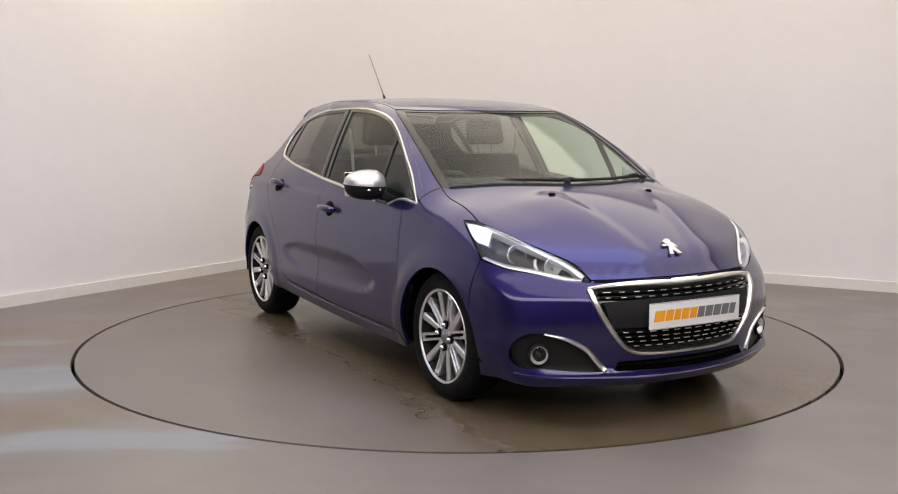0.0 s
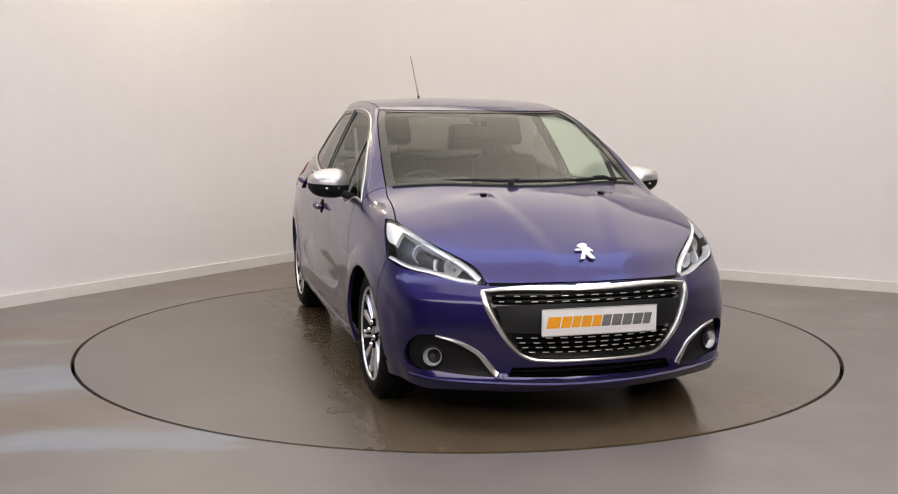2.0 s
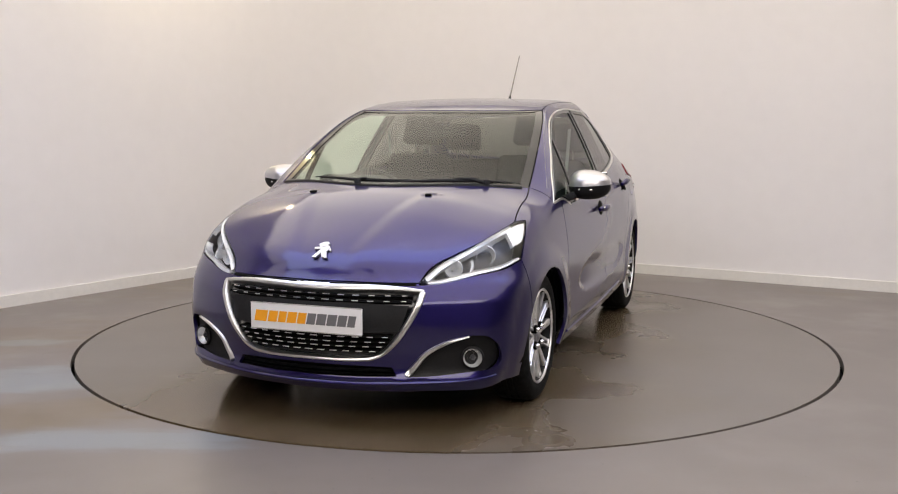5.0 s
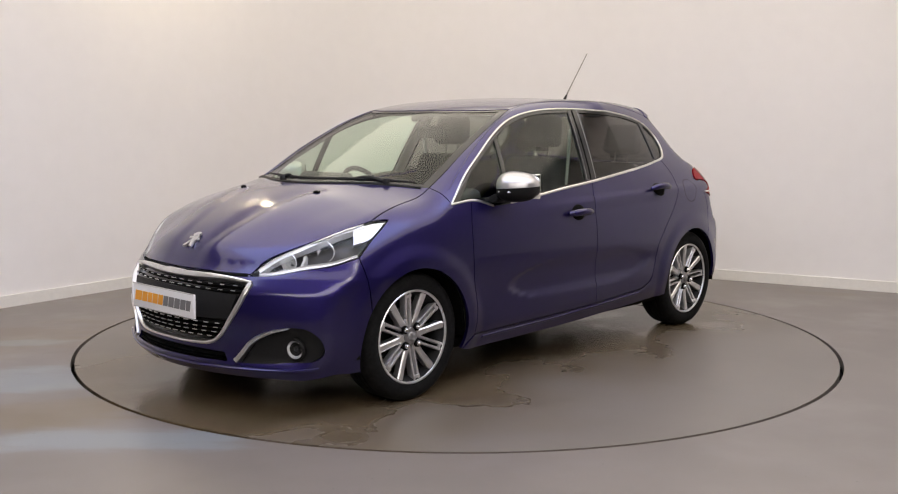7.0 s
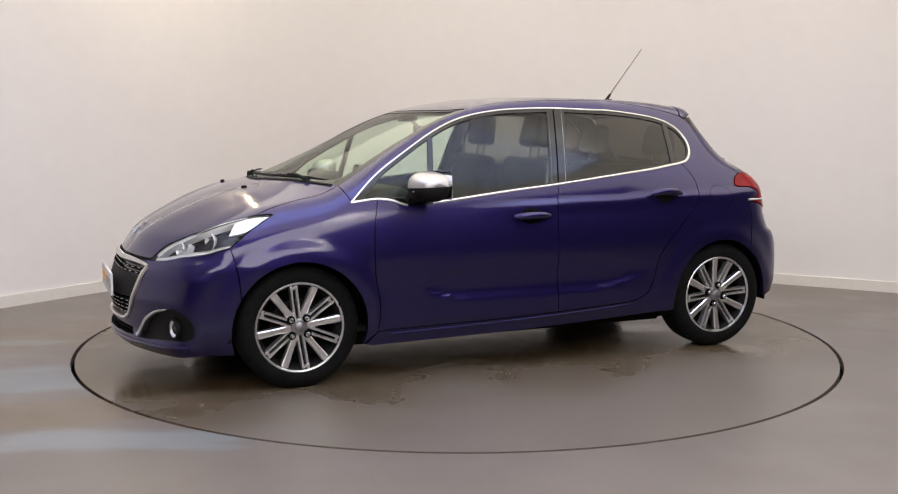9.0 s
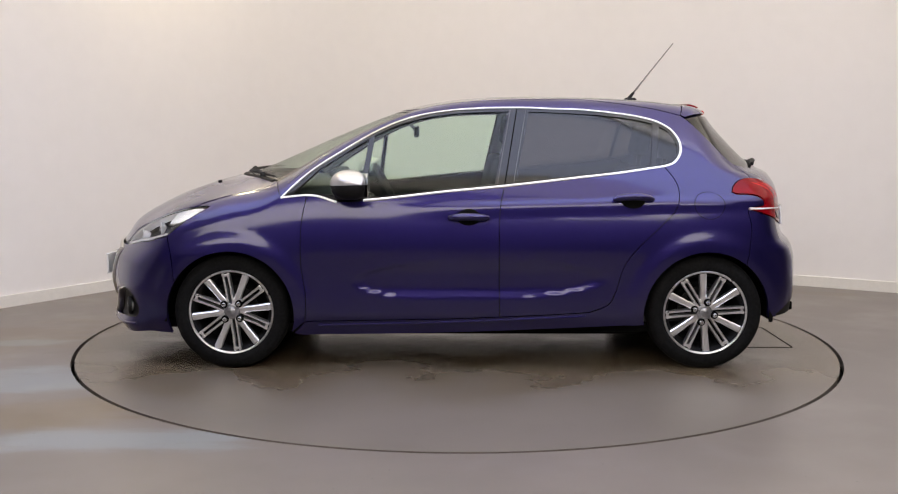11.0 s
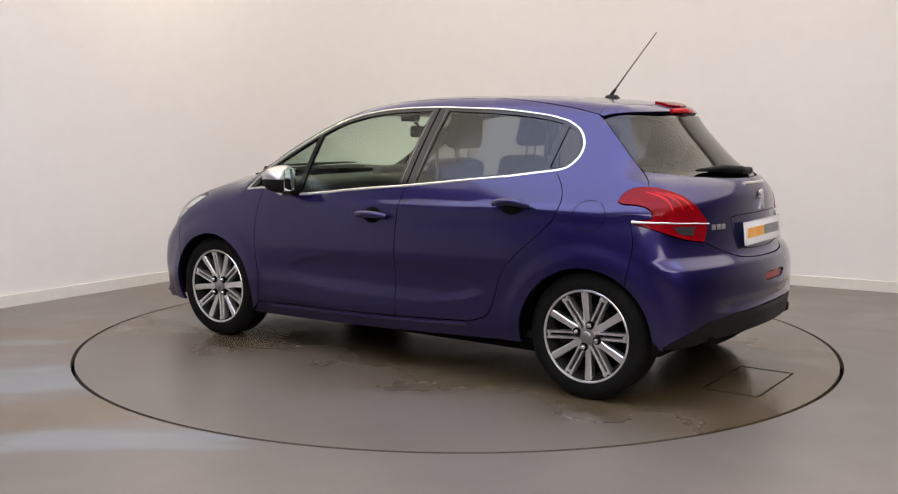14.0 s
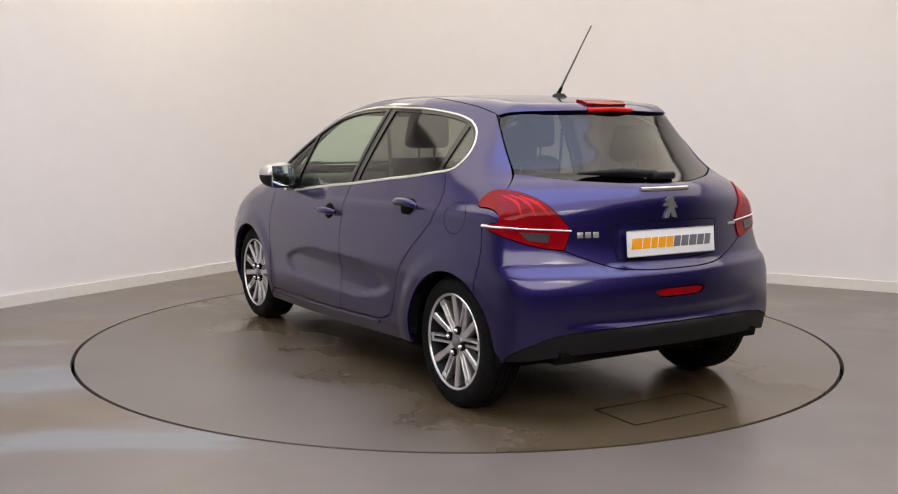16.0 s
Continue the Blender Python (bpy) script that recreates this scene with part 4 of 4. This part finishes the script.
# ---- door mirrors ----
def pod(p0, p1, half_depth, half_height, lower):
    """A mirror shell between an inner and an outer end: the cap above, or the black foot below."""
    v, f, nu, nv = [], [], 22, 28
    p0, p1 = Vector(p0), Vector(p1)
    axis = (p1 - p0)
    fwd = Vector((axis.y, -axis.x, 0)).normalized()
    for i in range(nu + 1):
        t_ = i / nu
        fat = (max(0, 1 - abs(2 * t_ - 1) ** 2.6)) ** .45
        drop = 1 - .35 * t_
        for k in range(nv):
            a = 2 * math.pi * k / nv
            c, s_ = math.cos(a), math.sin(a)
            c2, s2 = math.copysign(abs(c) ** .75, c), math.copysign(abs(s_) ** .8, s_)
            back = .35 if c2 < 0 else 1.0
            v.append(p0 + axis * t_ + fwd * half_depth * fat * c2 * back + Vector((0, 0, half_height * fat * s2 * (drop if s2 > 0 else .8))))
    for i in range(nu):
        for k in range(nv):
            l = (k + 1) % nv
            mid_s = math.sin(2 * math.pi * (k + .5) / nv)
            if (mid_s < -.06) == lower:
                f.append((i * nv + k, i * nv + l, (i + 1) * nv + l, (i + 1) * nv + k))
    return v, f


for s_ in (1, -1):
    mirror = new("door_mirror")
    mirror.parent = car
    mirror["label"] = "silver-capped door mirror on a black foot"
    side_of = (lambda q: q) if s_ > 0 else flipped
    a0, a1 = (.645, .800, .986), (.555, 1.005, 1.000)
    part("cap", *side_of(pod(a0, a1, .120, .096, False)), SILVER, mirror, "bright silver mirror cap")
    part("shell", *side_of(pod(a0, a1, .118, .095, True)), BLACK, mirror, "black mirror underside")
    part("foot", *side_of(merge(block((.11, .11, .04), (.655, .80, .925), .014, turn=(25, 0, 0)), block((.13, .03, .05), (.70, .795, .915), .012))), BLACK, mirror, "black mirror foot")
    gm = pose(.552, .905, .998, 0, 0, 21)
    part("mirror_glass", *side_of(moved(block((.006, .165, .125), (0, 0, -.004), .003), gm)), MIRROR, mirror, "silvered mirror glass")
    part("indicator", *side_of(moved(tube([(.055, -.06, -.022), (.075, 0, -.022), (.05, .075, -.016)], .006, 8), pose(.64, .905, .995, 0, 0, 21))), CHROME, mirror, "slim clear indicator strip")

# ---- bonnet fittings, wipers, aerial ----
for y in (.302, -.302):
    p, n = at_top(1.424, y)
    part("washer_jet", *moved(block((.030, .022, .012), (0, 0, .003), .004), facing(p, n)), GAP_BLACK, hood, "black washer jet")
p, n = at_nose(0, .755)
badge_m = facing(p, n)
lion = [slab([(-.037, -.046), (-.016, -.046), (-.003, -.016), (.011, -.043), (.036, -.046), (.021, -.008), (.030, .020), (.008, .036), (-.022, .026), (-.012, .004)], .009, badge_m @ pose(0, 0, .001)),
        slab([(-.012, .018), (.010, .026), (.022, .040), (.008, .052), (-.012, .048), (-.030, .036), (-.026, .028)], .010, badge_m @ pose(0, 0, .001)),
        slab([(-.042, .006), (-.010, .008), (-.008, .022), (-.044, .018)], .008, badge_m @ pose(0, 0, .001)), slab([(.018, .012), (.036, -.004), (.040, .004), (.026, .022)], .008, badge_m @ pose(0, 0, .001))]
part("emblem", *merge(*lion), SILVER, hood, "chrome maker's emblem", smooth=False)


def lathe_at(p, r, h):
    return moved(lathe([(0, h), (r * .7, h), (r, h * .6), (r, -h * .3)], 16), pose(p.x, p.y, p.z, 90, 0, 0))


def top_at(x, y, lift):
    return at_top(x, y)[0] + Vector((0, 0, lift))


foot_x = curve((0, 1.320), (.1, 1.312), (.30, 1.25), (.5, 1.15), (.66, 1.05))


def wiper(y0, y1, pivot_y, inset_by):
    """A blade that lies along the foot of the windscreen, and its arm."""
    run = [top_at(float(foot_x(abs(y))) - inset_by, y, .013) for y in np.linspace(y0, y1, 9)]
    piv = top_at(float(foot_x(abs(pivot_y))) - .008, pivot_y, .008)
    mid = run[4] + Vector((0, 0, .010))
    arm_ob = part("wiper", *merge(tube([piv, piv.lerp(mid, .5) + Vector((0, 0, .010)), mid], [.011, .009, .006], 8), lathe_at(piv, .018, .02)), BLACK, car, "black wiper arm and blade")
    part("blade", *tube(run, [.003, .006, .007, .008, .009, .008, .007, .006, .003], 8), BLACK, arm_ob, "black rubber wiper blade")


wiper(-.42, .27, -.12, .030)
wiper(.10, .62, .50, .022)
cowl = smooth_line([(1.060, .655, 1.0), (1.16, .49, 1.0), (1.262, .29, 1.0), (1.322, .1, 1.0), (1.330, 0, 1.0)])
cowl = [top_at(q[0] - .006, q[1], 0) for q in cowl]
cowl += [Vector((q.x, -q.y, q.z)) for q in reversed(cowl[:-1])]
part("cowl", *tube([q + Vector((0, 0, -.004)) for q in cowl], .012, 8), BLACK, car, "black scuttle strip")
aerial = part("aerial", *merge(block((.085, .05, .022), (-.985, 0, 1.457), .008, 3, taper=(.7, .6)), tube([(-.975, 0, 1.46), (-1.005, 0, 1.50)], [.012, .007], 10)), BLACK, car, "black roof aerial with slender rod")
part("rod", *tube([(-1.0, 0, 1.495), (-1.06, 0, 1.572), (-1.234, 0, 1.791)], [.0055, .0042, .0032], 8), STEEL, aerial, "thin pale metal rod")


# ---- headlamps ----
lamp_outline = loop(LAMP_INNER, [LAMP_INNER[-1], LAMP_LOWER[-1]], LAMP_LOWER[::-1], LAMP_BACK[::-1])
lens = panel("headlamp", lamp_outline, "front", LENS, car, "clear headlamp lens", lift=.001, skirt=.006, res=.022)
panel("housing", lamp_outline, "front", LAMP_GREY, lens, "grey headlamp housing", gap=.004, lift=-.060, skirt=-.056, res=.022)
inner = smooth_line([(1.50, .735, .848), (1.62, .690, .812), (1.74, .615, .762), (1.84, .520, .700), (1.905, .475, .655)])
pair("light_guide", ribbon(snap(inner), [.026, .024, .022, .022, .024], "front", -.010, thick=.03), REFLECTOR, lens, "clear silvered daytime light bar")
rear_wedge = loop([(1.40, .772, .866), (1.47, .742, .858), (1.56, .722, .832)], [(1.56, .722, .832), (1.60, .765, .765)], [(1.60, .765, .765), (1.52, .792, .792), (1.40, .772, .866)])
panel("wedge_reflector", rear_wedge, "front", REFLECTOR, lens, "bright chrome lamp wedge", lift=-.005, skirt=.02, res=.02)
lower = smooth_line([(1.60, .795, .722), (1.70, .748, .697), (1.79, .648, .675), (1.875, .548, .650), (1.912, .485, .640)])
pair("lower_bezel", ribbon(snap(lower), [.012, .016, .020, .022, .018], "front", -.008, thick=.03), REFLECTOR, lens, "chrome lower lamp bezel")


def reflector(p, n, r, depth):
    m = facing(p, n) @ pose(0, 0, 0, 90, 0, 0)
    return m, lathe([(r * 1.08, .0), (r, .004), (r * .8, -depth * .5), (r * .35, -depth), (0, -depth)], 32)


for x, y, z, r in ((1.800, .560, .690, .038), (1.672, .664, .736, .042)):
    m, sol = reflector((x, y, z), (1, .38, .05), r, .035)
    pair("bowl", moved(sol, m), REFLECTOR, lens, "chrome reflector bowl")
    pair("bulb_lens", moved(ellipsoid((0, -.012, 0), (r * .62, .016, r * .62)), m), LENS, lens, "clear projector lens")
bar = smooth_line([(1.775, .635, .735), (1.785, .645, .71), (1.795, .640, .685)])
pair("divider", ribbon(snap(bar), .012, "front", -.014, thick=.03), REFLECTOR, lens, "chrome lamp divider")

# ---- grille ----
grille = part("grille", *sheet(grille_line, "front", gap=-.004, lift=-.024, skirt=0, res=.03)[:2], GLOSS_BLACK, car, "black grille with chrome dashes in a chrome frame")
top_run = smooth_line(both([(1.945, .478, .606), (1.975, .36, .614), (2.02, .15, .617), (2.03, 0, .617)]))
side_run = smooth_line(both([(1.945, .474, .603), (1.975, .462, .55), (2.0, .430, .480), (2.02, .370, .391), (2.03, .320, .343), (2.045, .26, .322), (2.08, 0, .318)]))
part("frame", *ribbon(snap(top_run), [.018, .032, .034, .032, .018], "front", .012, thick=.03), SATIN, grille, "satin chrome grille frame")
part("frame", *ribbon(snap(side_run), [.030, .027, .020, .016, .016, .016, .020, .027, .030], "front", .012, thick=.03), SATIN, grille, "satin chrome grille frame")
part("crest", *moved(block((.16, .016, .012), (0, 0, 0), .005), facing(*at_nose(0, .628))), CHROME, grille, "small chrome strip at the bonnet lip")
band = closed_both([[(2.05, 0, .556), (2.03, .2, .556), (1.99, .43, .552)], [(1.99, .43, .552), (2.01, .395, .442)], [(2.01, .395, .442), (2.06, .2, .436), (2.08, 0, .436)]])
part("band", *sheet(band, "front", lift=-.006, skirt=.02)[:2], BLACK, grille, "plain black band behind the plate")
dash_mesh = None
for z, reach, count in ((.592, .44, 13), (.570, .44, 13), (.418, .37, 12), (.396, .355, 12), (.375, .34, 12), (.354, .31, 11)):
    line = [Vector(at_nose(reach * (2 * i / 24 - 1), z)[0]) for i in range(25)]
    part("slat", *ribbon(np.array([tuple(q) for q in line]), .009, "front", -.004, thick=.022), GAP_BLACK, grille, "black grille slat")
    for i in range(count):
        y = reach * (2 * (i + .5) / count - 1)
        p, n = at_nose(y, z)
        p = p - n * .003
        d = Vector(at_nose(y + .01, z)[0]) - Vector(at_nose(y - .01, z)[0])
        if dash_mesh is None:
            first = part("dash", *block((.036, .0036, .005), (0, 0, 0), .001, 1), SATIN, grille, "small chrome dash", at=facing(p, n, n.cross(d)))
            dash_mesh = first.data
        else:
            ob = new("dash", dash_mesh)
            ob.parent, ob.matrix_basis = grille, facing(p, n, n.cross(d)) @ Matrix.Diagonal((1 - .9 * abs(y), 1, 1, 1))

intake = part("lower_intake", *sheet(intake_line, "front", gap=-.004, lift=-.03, skirt=0, res=.03)[:2], GAP_BLACK, bumper, "black lower air intake")
for z in (.258, .272):
    part("slat", *ribbon(np.array([tuple(at_nose(.36 * (i / 12 - 1), z)[0]) for i in range(25)]), .006, "front", -.012, thick=.02), BLACK, intake)

# black ribbon laid on the skin as the shadow of the bonnet's leading edge
shut_run = smooth_line(both([(1.935, .44, .632), (1.975, .34, .632), (2.01, .20, .633), (2.025, 0, .634)]))
part("bonnet_lip_shadow", *ribbon(snap(shut_run), .016, "front", .0015, thick=.01), GAP_BLACK, bumper, "dark gap under the bonnet lip")

# ---- fog lamps and their chrome blades ----
recess = panel("fog_recess", fog_line, "front", BLACK, bumper, "black fog lamp recess", gap=-.003, lift=-.028, skirt=-.026, res=.025)
fp = snap([(1.869, .672, .318)])[0]
m, sol = reflector(Vector(fp) - Vector((.012, .004, 0)), (1, .32, 0), .040, .03)
pair("fog_ring", moved(lathe([(.049, -.012), (.049, .004), (.042, .008), (.040, 0)], 32), m), BLACK, recess)
pair("fog_bowl", moved(sol, m), REFLECTOR, recess, "chrome fog lamp reflector")
pair("fog_bulb", moved(ellipsoid((0, -.012, 0), (.012, .012, .012)), m), LAMP_GREY, recess)
pair("fog_lens", moved(lathe([(.041, .002), (.028, .009), (0, .012)], 32), m), LENS, recess, "round clear fog lamp lens")
blade_run = smooth_line([(2.000, .420, .250), (1.982, .455, .295), (1.965, .495, .345), (1.932, .577, .392), (1.885, .660, .416)])
pair("chrome_blade", ribbon(snap(blade_run), [.030, .026, .022, .016, .008], "front", .010, thick=.02), SATIN, bumper, "curved satin chrome blade")
lip_run = smooth_line(both([(1.80, .765, .232), (1.90, .62, .225), (2.0, .40, .222), (2.06, .15, .220), (2.07, 0, .220)]))
part("lip_edge", *ribbon(snap(lip_run), .016, "front", .006), PAINT, bumper)


# ---- number plates with the dealer's name as plain blocks ----
def number_plate(m, owner):
    plate = part("number_plate", *moved(block((.525, .114, .012), (0, 0, .006), .004), m), PLATE_WHITE, owner, "white plate with orange and grey lettering blocks")
    part("plate_edge", *moved(merge(block((.525, .004, .004), (0, .0565, .012), .001), block((.525, .004, .004), (0, -.0565, .012), .001)), m), LIGHT_TRIM, plate)
    x = -.240
    for i, (w, mat) in enumerate([(.058, ORANGE), (.044, ORANGE), (.038, ORANGE), (.044, ORANGE), (.040, ORANGE), (.040, GREY_PRINT), (.044, GREY_PRINT), (.044, GREY_PRINT), (.042, GREY_PRINT), (.036, GREY_PRINT)]):
        lean = .010
        out = [(x - lean * .5, -.024), (x + w * 1.09 - .005 - lean * .5, -.024), (x + w * 1.09 - .005 + lean * .5, .024), (x + lean * .5, .024)]
        part("print_block", *slab(out, .0012, m @ pose(0, 0, .0121)), mat, plate, "orange printed block" if mat is ORANGE else "grey printed block", smooth=False)
        x += w * 1.09 + .0012


def plate_frame(centre, tilt, turn):
    return pose(*centre) @ Matrix.Rotation(radians(turn), 4, "Z") @ Matrix.Rotation(radians(90 + tilt), 4, "X")


number_plate(plate_frame((2.096, 0, .490), 0, 90), grille)
number_plate(plate_frame((-1.828, 0, .788), -6, -90), gate)

# ---- tailgate fittings ----
p, n = at_tail(0, .940)
rear_badge = facing(p, n)
part("emblem", *merge(*[moved(q, rear_badge @ badge_m.inverted()) for q in lion]), SILVER, gate, "chrome maker's emblem", smooth=False)
for k in range(3):
    p, n = at_tail(.46 - .036 * k, .832)
    part("model_mark", *moved(block((.028, .026, .005), (0, 0, .002), .003), facing(p, n)), SILVER, gate, "small chrome model mark")
p, n = at_tail(-.47, .842)
part("model_mark", *moved(block((.075, .014, .004), (0, 0, .002), .002), facing(p, n)), SILVER, gate, "small chrome model mark")
recess_line = closed_both([[(-1.80, 0, .880), (-1.79, .25, .878), (-1.78, .325, .870)], [(-1.78, .325, .870), (-1.80, .29, .716)], [(-1.80, .29, .716), (-1.83, .1, .708), (-1.84, 0, .708)]])
part("plate_recess_edge", *ribbon(recess_line, .006, "rear", .001, True), GAP_BLACK, gate, "dark edge of the plate recess")
handle_line = [tuple(at_tail(.14 - .28 * i / 12, 1.022)[0]) for i in range(13)]
part("chrome_bar", *ribbon(np.array(handle_line), .022, "rear", .012), SATIN, gate, "satin chrome bar below the rear window")
piv, tip = at_tail(-.02, 1.075)[0] + Vector((-.022, 0, .012)), at_tail(.36, 1.088)[0] + Vector((-.02, 0, .005))
rw = part("rear_wiper", *merge(block((.05, .14, .036), tuple(piv + Vector((.005, -.02, -.008))), .015, 3), tube([piv + Vector((0, .02, 0)), piv.lerp(tip, .5) + Vector((-.012, 0, .010)), tip], [.018, .015, .007], 10)), BLACK, gate, "black rear wiper")
part("blade", *tube([piv + Vector((0, .03, -.012)), piv.lerp(tip, .5) + Vector((0, 0, -.008)), tip + Vector((0, .02, 0))], [.006, .008, .004], 8), BLACK, rw)
brake = closed_both([[(-1.300, 0, 1.40), (-1.296, .10, 1.40), (-1.29, .135, 1.40)], [(-1.29, .135, 1.40), (-1.355, .12, 1.39)], [(-1.355, .12, 1.39), (-1.372, 0, 1.39)]])
part("brake_lamp", *sheet(brake, "side", lift=.016, skirt=.012, res=.02)[:2], RED_LENS, car, "red high-level brake lamp")
part("brake_lamp_lip", *tube([(-1.385, -.135, 1.378), (-1.402, -.06, 1.381), (-1.408, 0, 1.382), (-1.402, .06, 1.381), (-1.385, .135, 1.378)], .013, 10), RED_DEEP, car, "red edge of the brake lamp")
# tail lamp pieces
for k, (y0, y1) in enumerate(((.0, .0), (.028, .0), (.056, .0))):
    claw = smooth_line([(-1.52 - .028 * k, .72 - .030 * k, 1.005 - .012 * k), (-1.60 - .022 * k, .69 - .040 * k, .965 - .006 * k), (-1.63 - .024 * k, .69 - .055 * k, .915)])
    pair("claw", ribbon(snap(claw), [.012, .030, .012], "rear", .007), RED_DEEP, tail_lamp, "darker red claw bar")
clear_run = smooth_line([(-1.487, .796, .868), (-1.56, .776, .866), (-1.64, .700, .862), (-1.70, .60, .858), (-1.737, .50, .852)])
pair("clear_strip", ribbon(snap(clear_run), [.016, .012, .009, .009, .009], "rear", .012), PLATE_WHITE, tail_lamp, "white strip across the lamp")
rev = loop([(-1.625, .70, .846), (-1.70, .585, .842)], [(-1.70, .585, .842), (-1.705, .60, .800)], [(-1.705, .60, .800), (-1.66, .68, .812), (-1.625, .70, .846)])
panel("reversing_lens", rev, "rear", LAMP_GREY, tail_lamp, "smoky clear reversing lens", lift=.009, skirt=.006, res=.02)

# ---- cabin ----
def rounded(size, at, r, turn=(0, 0, 0), taper=None):
    return block(size, at, r, 4, turn, taper)


panel("headlining", closed_both([SCREEN_HEAD[::-1], ROOF_EDGE, ROOF_REAR]), "side", LIGHT_TRIM, car, "pale grey headlining", mirror=False, lift=-.035, skirt=0, res=.06)
panel("door_card", loop(DOOR_FRONT, DOOR_SILL, B_LINE, DLO_FRONT_BELT), "side", TRIM, car, "dark inner door panel", lift=-.07, skirt=0, res=.06, gap=-.01)
panel("door_card", loop(list(reversed(B_LINE)), REAR_SILL, REAR_EDGE, DLO_REAR_BELT), "side", TRIM, car, "dark inner door panel", lift=-.07, skirt=0, res=.06, gap=-.01)
for run, wide in (([(.95, .985), (.70, 1.165), (.45, 1.30), (.25, 1.375)], .05), ([(-.19, .99), (-.23, 1.2), (-.27, 1.40)], .085)):
    pair("pillar_trim", ribbon(snap(smooth_line(on_side(run))), wide, "side", -.030, thick=.01), LIGHT_TRIM, car, "pale grey pillar trim")
pair("seat_belt", tube([(-.24, .60, 1.28), (-.24, .585, 1.05), (-.20, .58, .72)], .010, 6), LIGHT_TRIM, car, "pale seat belt strap")
dash_sol = merge(rounded((.42, 1.40, .20), (.84, 0, .88), .06), rounded((.30, 1.36, .22), (.74, 0, .74), .05), rounded((.10, .40, .10), (.80, -.37, .98), .04), rounded((.5, .22, .30), (.45, 0, .55), .04))
part("dashboard", *dash_sol, TRIM, car, "dark moulded dashboard")
part("cabin_floor", *block((2.3, 1.46, .03), (-.2, 0, .26)), TRIM, car)
wheel_m = pose(.50, -.37, .90) @ Matrix.Rotation(radians(-62), 4, "Y")
sv, sf = [], []
for i in range(40):
    a = 2 * math.pi * i / 40
    for k in range(8):
        b = 2 * math.pi * k / 8
        sv.append(((.165 + .014 * math.cos(b)) * math.cos(a), (.175 + .014 * math.cos(b)) * math.sin(a), .014 * math.sin(b)))
sf = [(i * 8 + k, ((i + 1) % 40) * 8 + k, ((i + 1) % 40) * 8 + (k + 1) % 8, i * 8 + (k + 1) % 8) for i in range(40) for k in range(8)]
steer = part("steering_wheel", *moved(merge((sv, sf), rounded((.12, .14, .05), (0, 0, -.01), .02), rounded((.03, .34, .02), (0, 0, 0), .008), rounded((.16, .03, .02), (-.08, 0, 0), .008)), wheel_m), TRIM, car, "dark three-spoke steering wheel")


def seat(x, y, wide, back_h, head):
    ob = part("seat", *merge(rounded((.52, wide, .18), (x + .28, y, .50), .06), rounded((.14, wide * .96, back_h), (x - .06, y, .56 + back_h / 2), .055, (0, -14, 0), (1, .86))), FABRIC, car, "charcoal cloth seat")
    for hy in head:
        part("headrest", *rounded((.10, .27, .19), (x - .175, hy, .56 + back_h + .15), .045, (0, -10, 0), (.9, .85)), FABRIC, ob, "charcoal cloth headrest")
        part("headrest_post", *merge(*[tube([(x - .155, hy + d, .56 + back_h - .04), (x - .172, hy + d, .56 + back_h + .10)], .006, 8) for d in (-.05, .05)]), STEEL, ob)


seat(-.10, .37, .50, .56, (.37,))
seat(-.10, -.37, .50, .56, (-.37,))
seat(-.95, 0, 1.26, .50, (.38, -.38))
part("parcel_shelf", *rounded((.42, 1.15, .03), (-1.36, 0, 1.00), .01), TRIM, car, "dark parcel shelf")
p = at_top(.42, 0)[0]
part("cabin_mirror", *merge(rounded((.03, .22, .07), (p.x - .12, 0, p.z - .115), .02), tube([(p.x - .04, 0, p.z - .03), (p.x - .11, 0, p.z - .10)], .010, 8), rounded((.10, .08, .04), (p.x - .03, 0, p.z - .035), .015)), TRIM, car, "dark cabin mirror behind the windscreen")


# ---- movement: the table turns, and the car with it ----
TURN = ((0, -59.64), (.5, -60.75), (1, -63.58), (1.5, -67.8), (2, -73.5), (2.5, -79.35), (3, -85.3), (3.5, -91.15), (4, -97.1), (4.5, -102.95), (5, -109.0), (6.2, -123.3), (7.5, -138.65), (8, -144.6), (8.5, -150.45), (9, -156.3),
        (9.5, -162.0), (10.7, -175.8), (12, -190.7), (12.5, -196.5), (13, -202.5), (13.5, -208.55), (14, -214.6), (14.5, -220.55), (15, -226.45), (15.5, -232.25), (16, -238.2))


def motions():
    turned, driven = [], []
    for t, a in TURN:
        c, s_ = math.cos(radians(a)), math.sin(radians(a))
        ox, oy = -.0548, .0274
        driven.append((t, pose(c * ox - s_ * oy, s_ * ox + c * oy, 0, 0, 0, a)))
        turned.append((t, pose(0, 0, 0, 0, 0, a)))
    walk(table, turned)
    walk(car, driven)


motions()
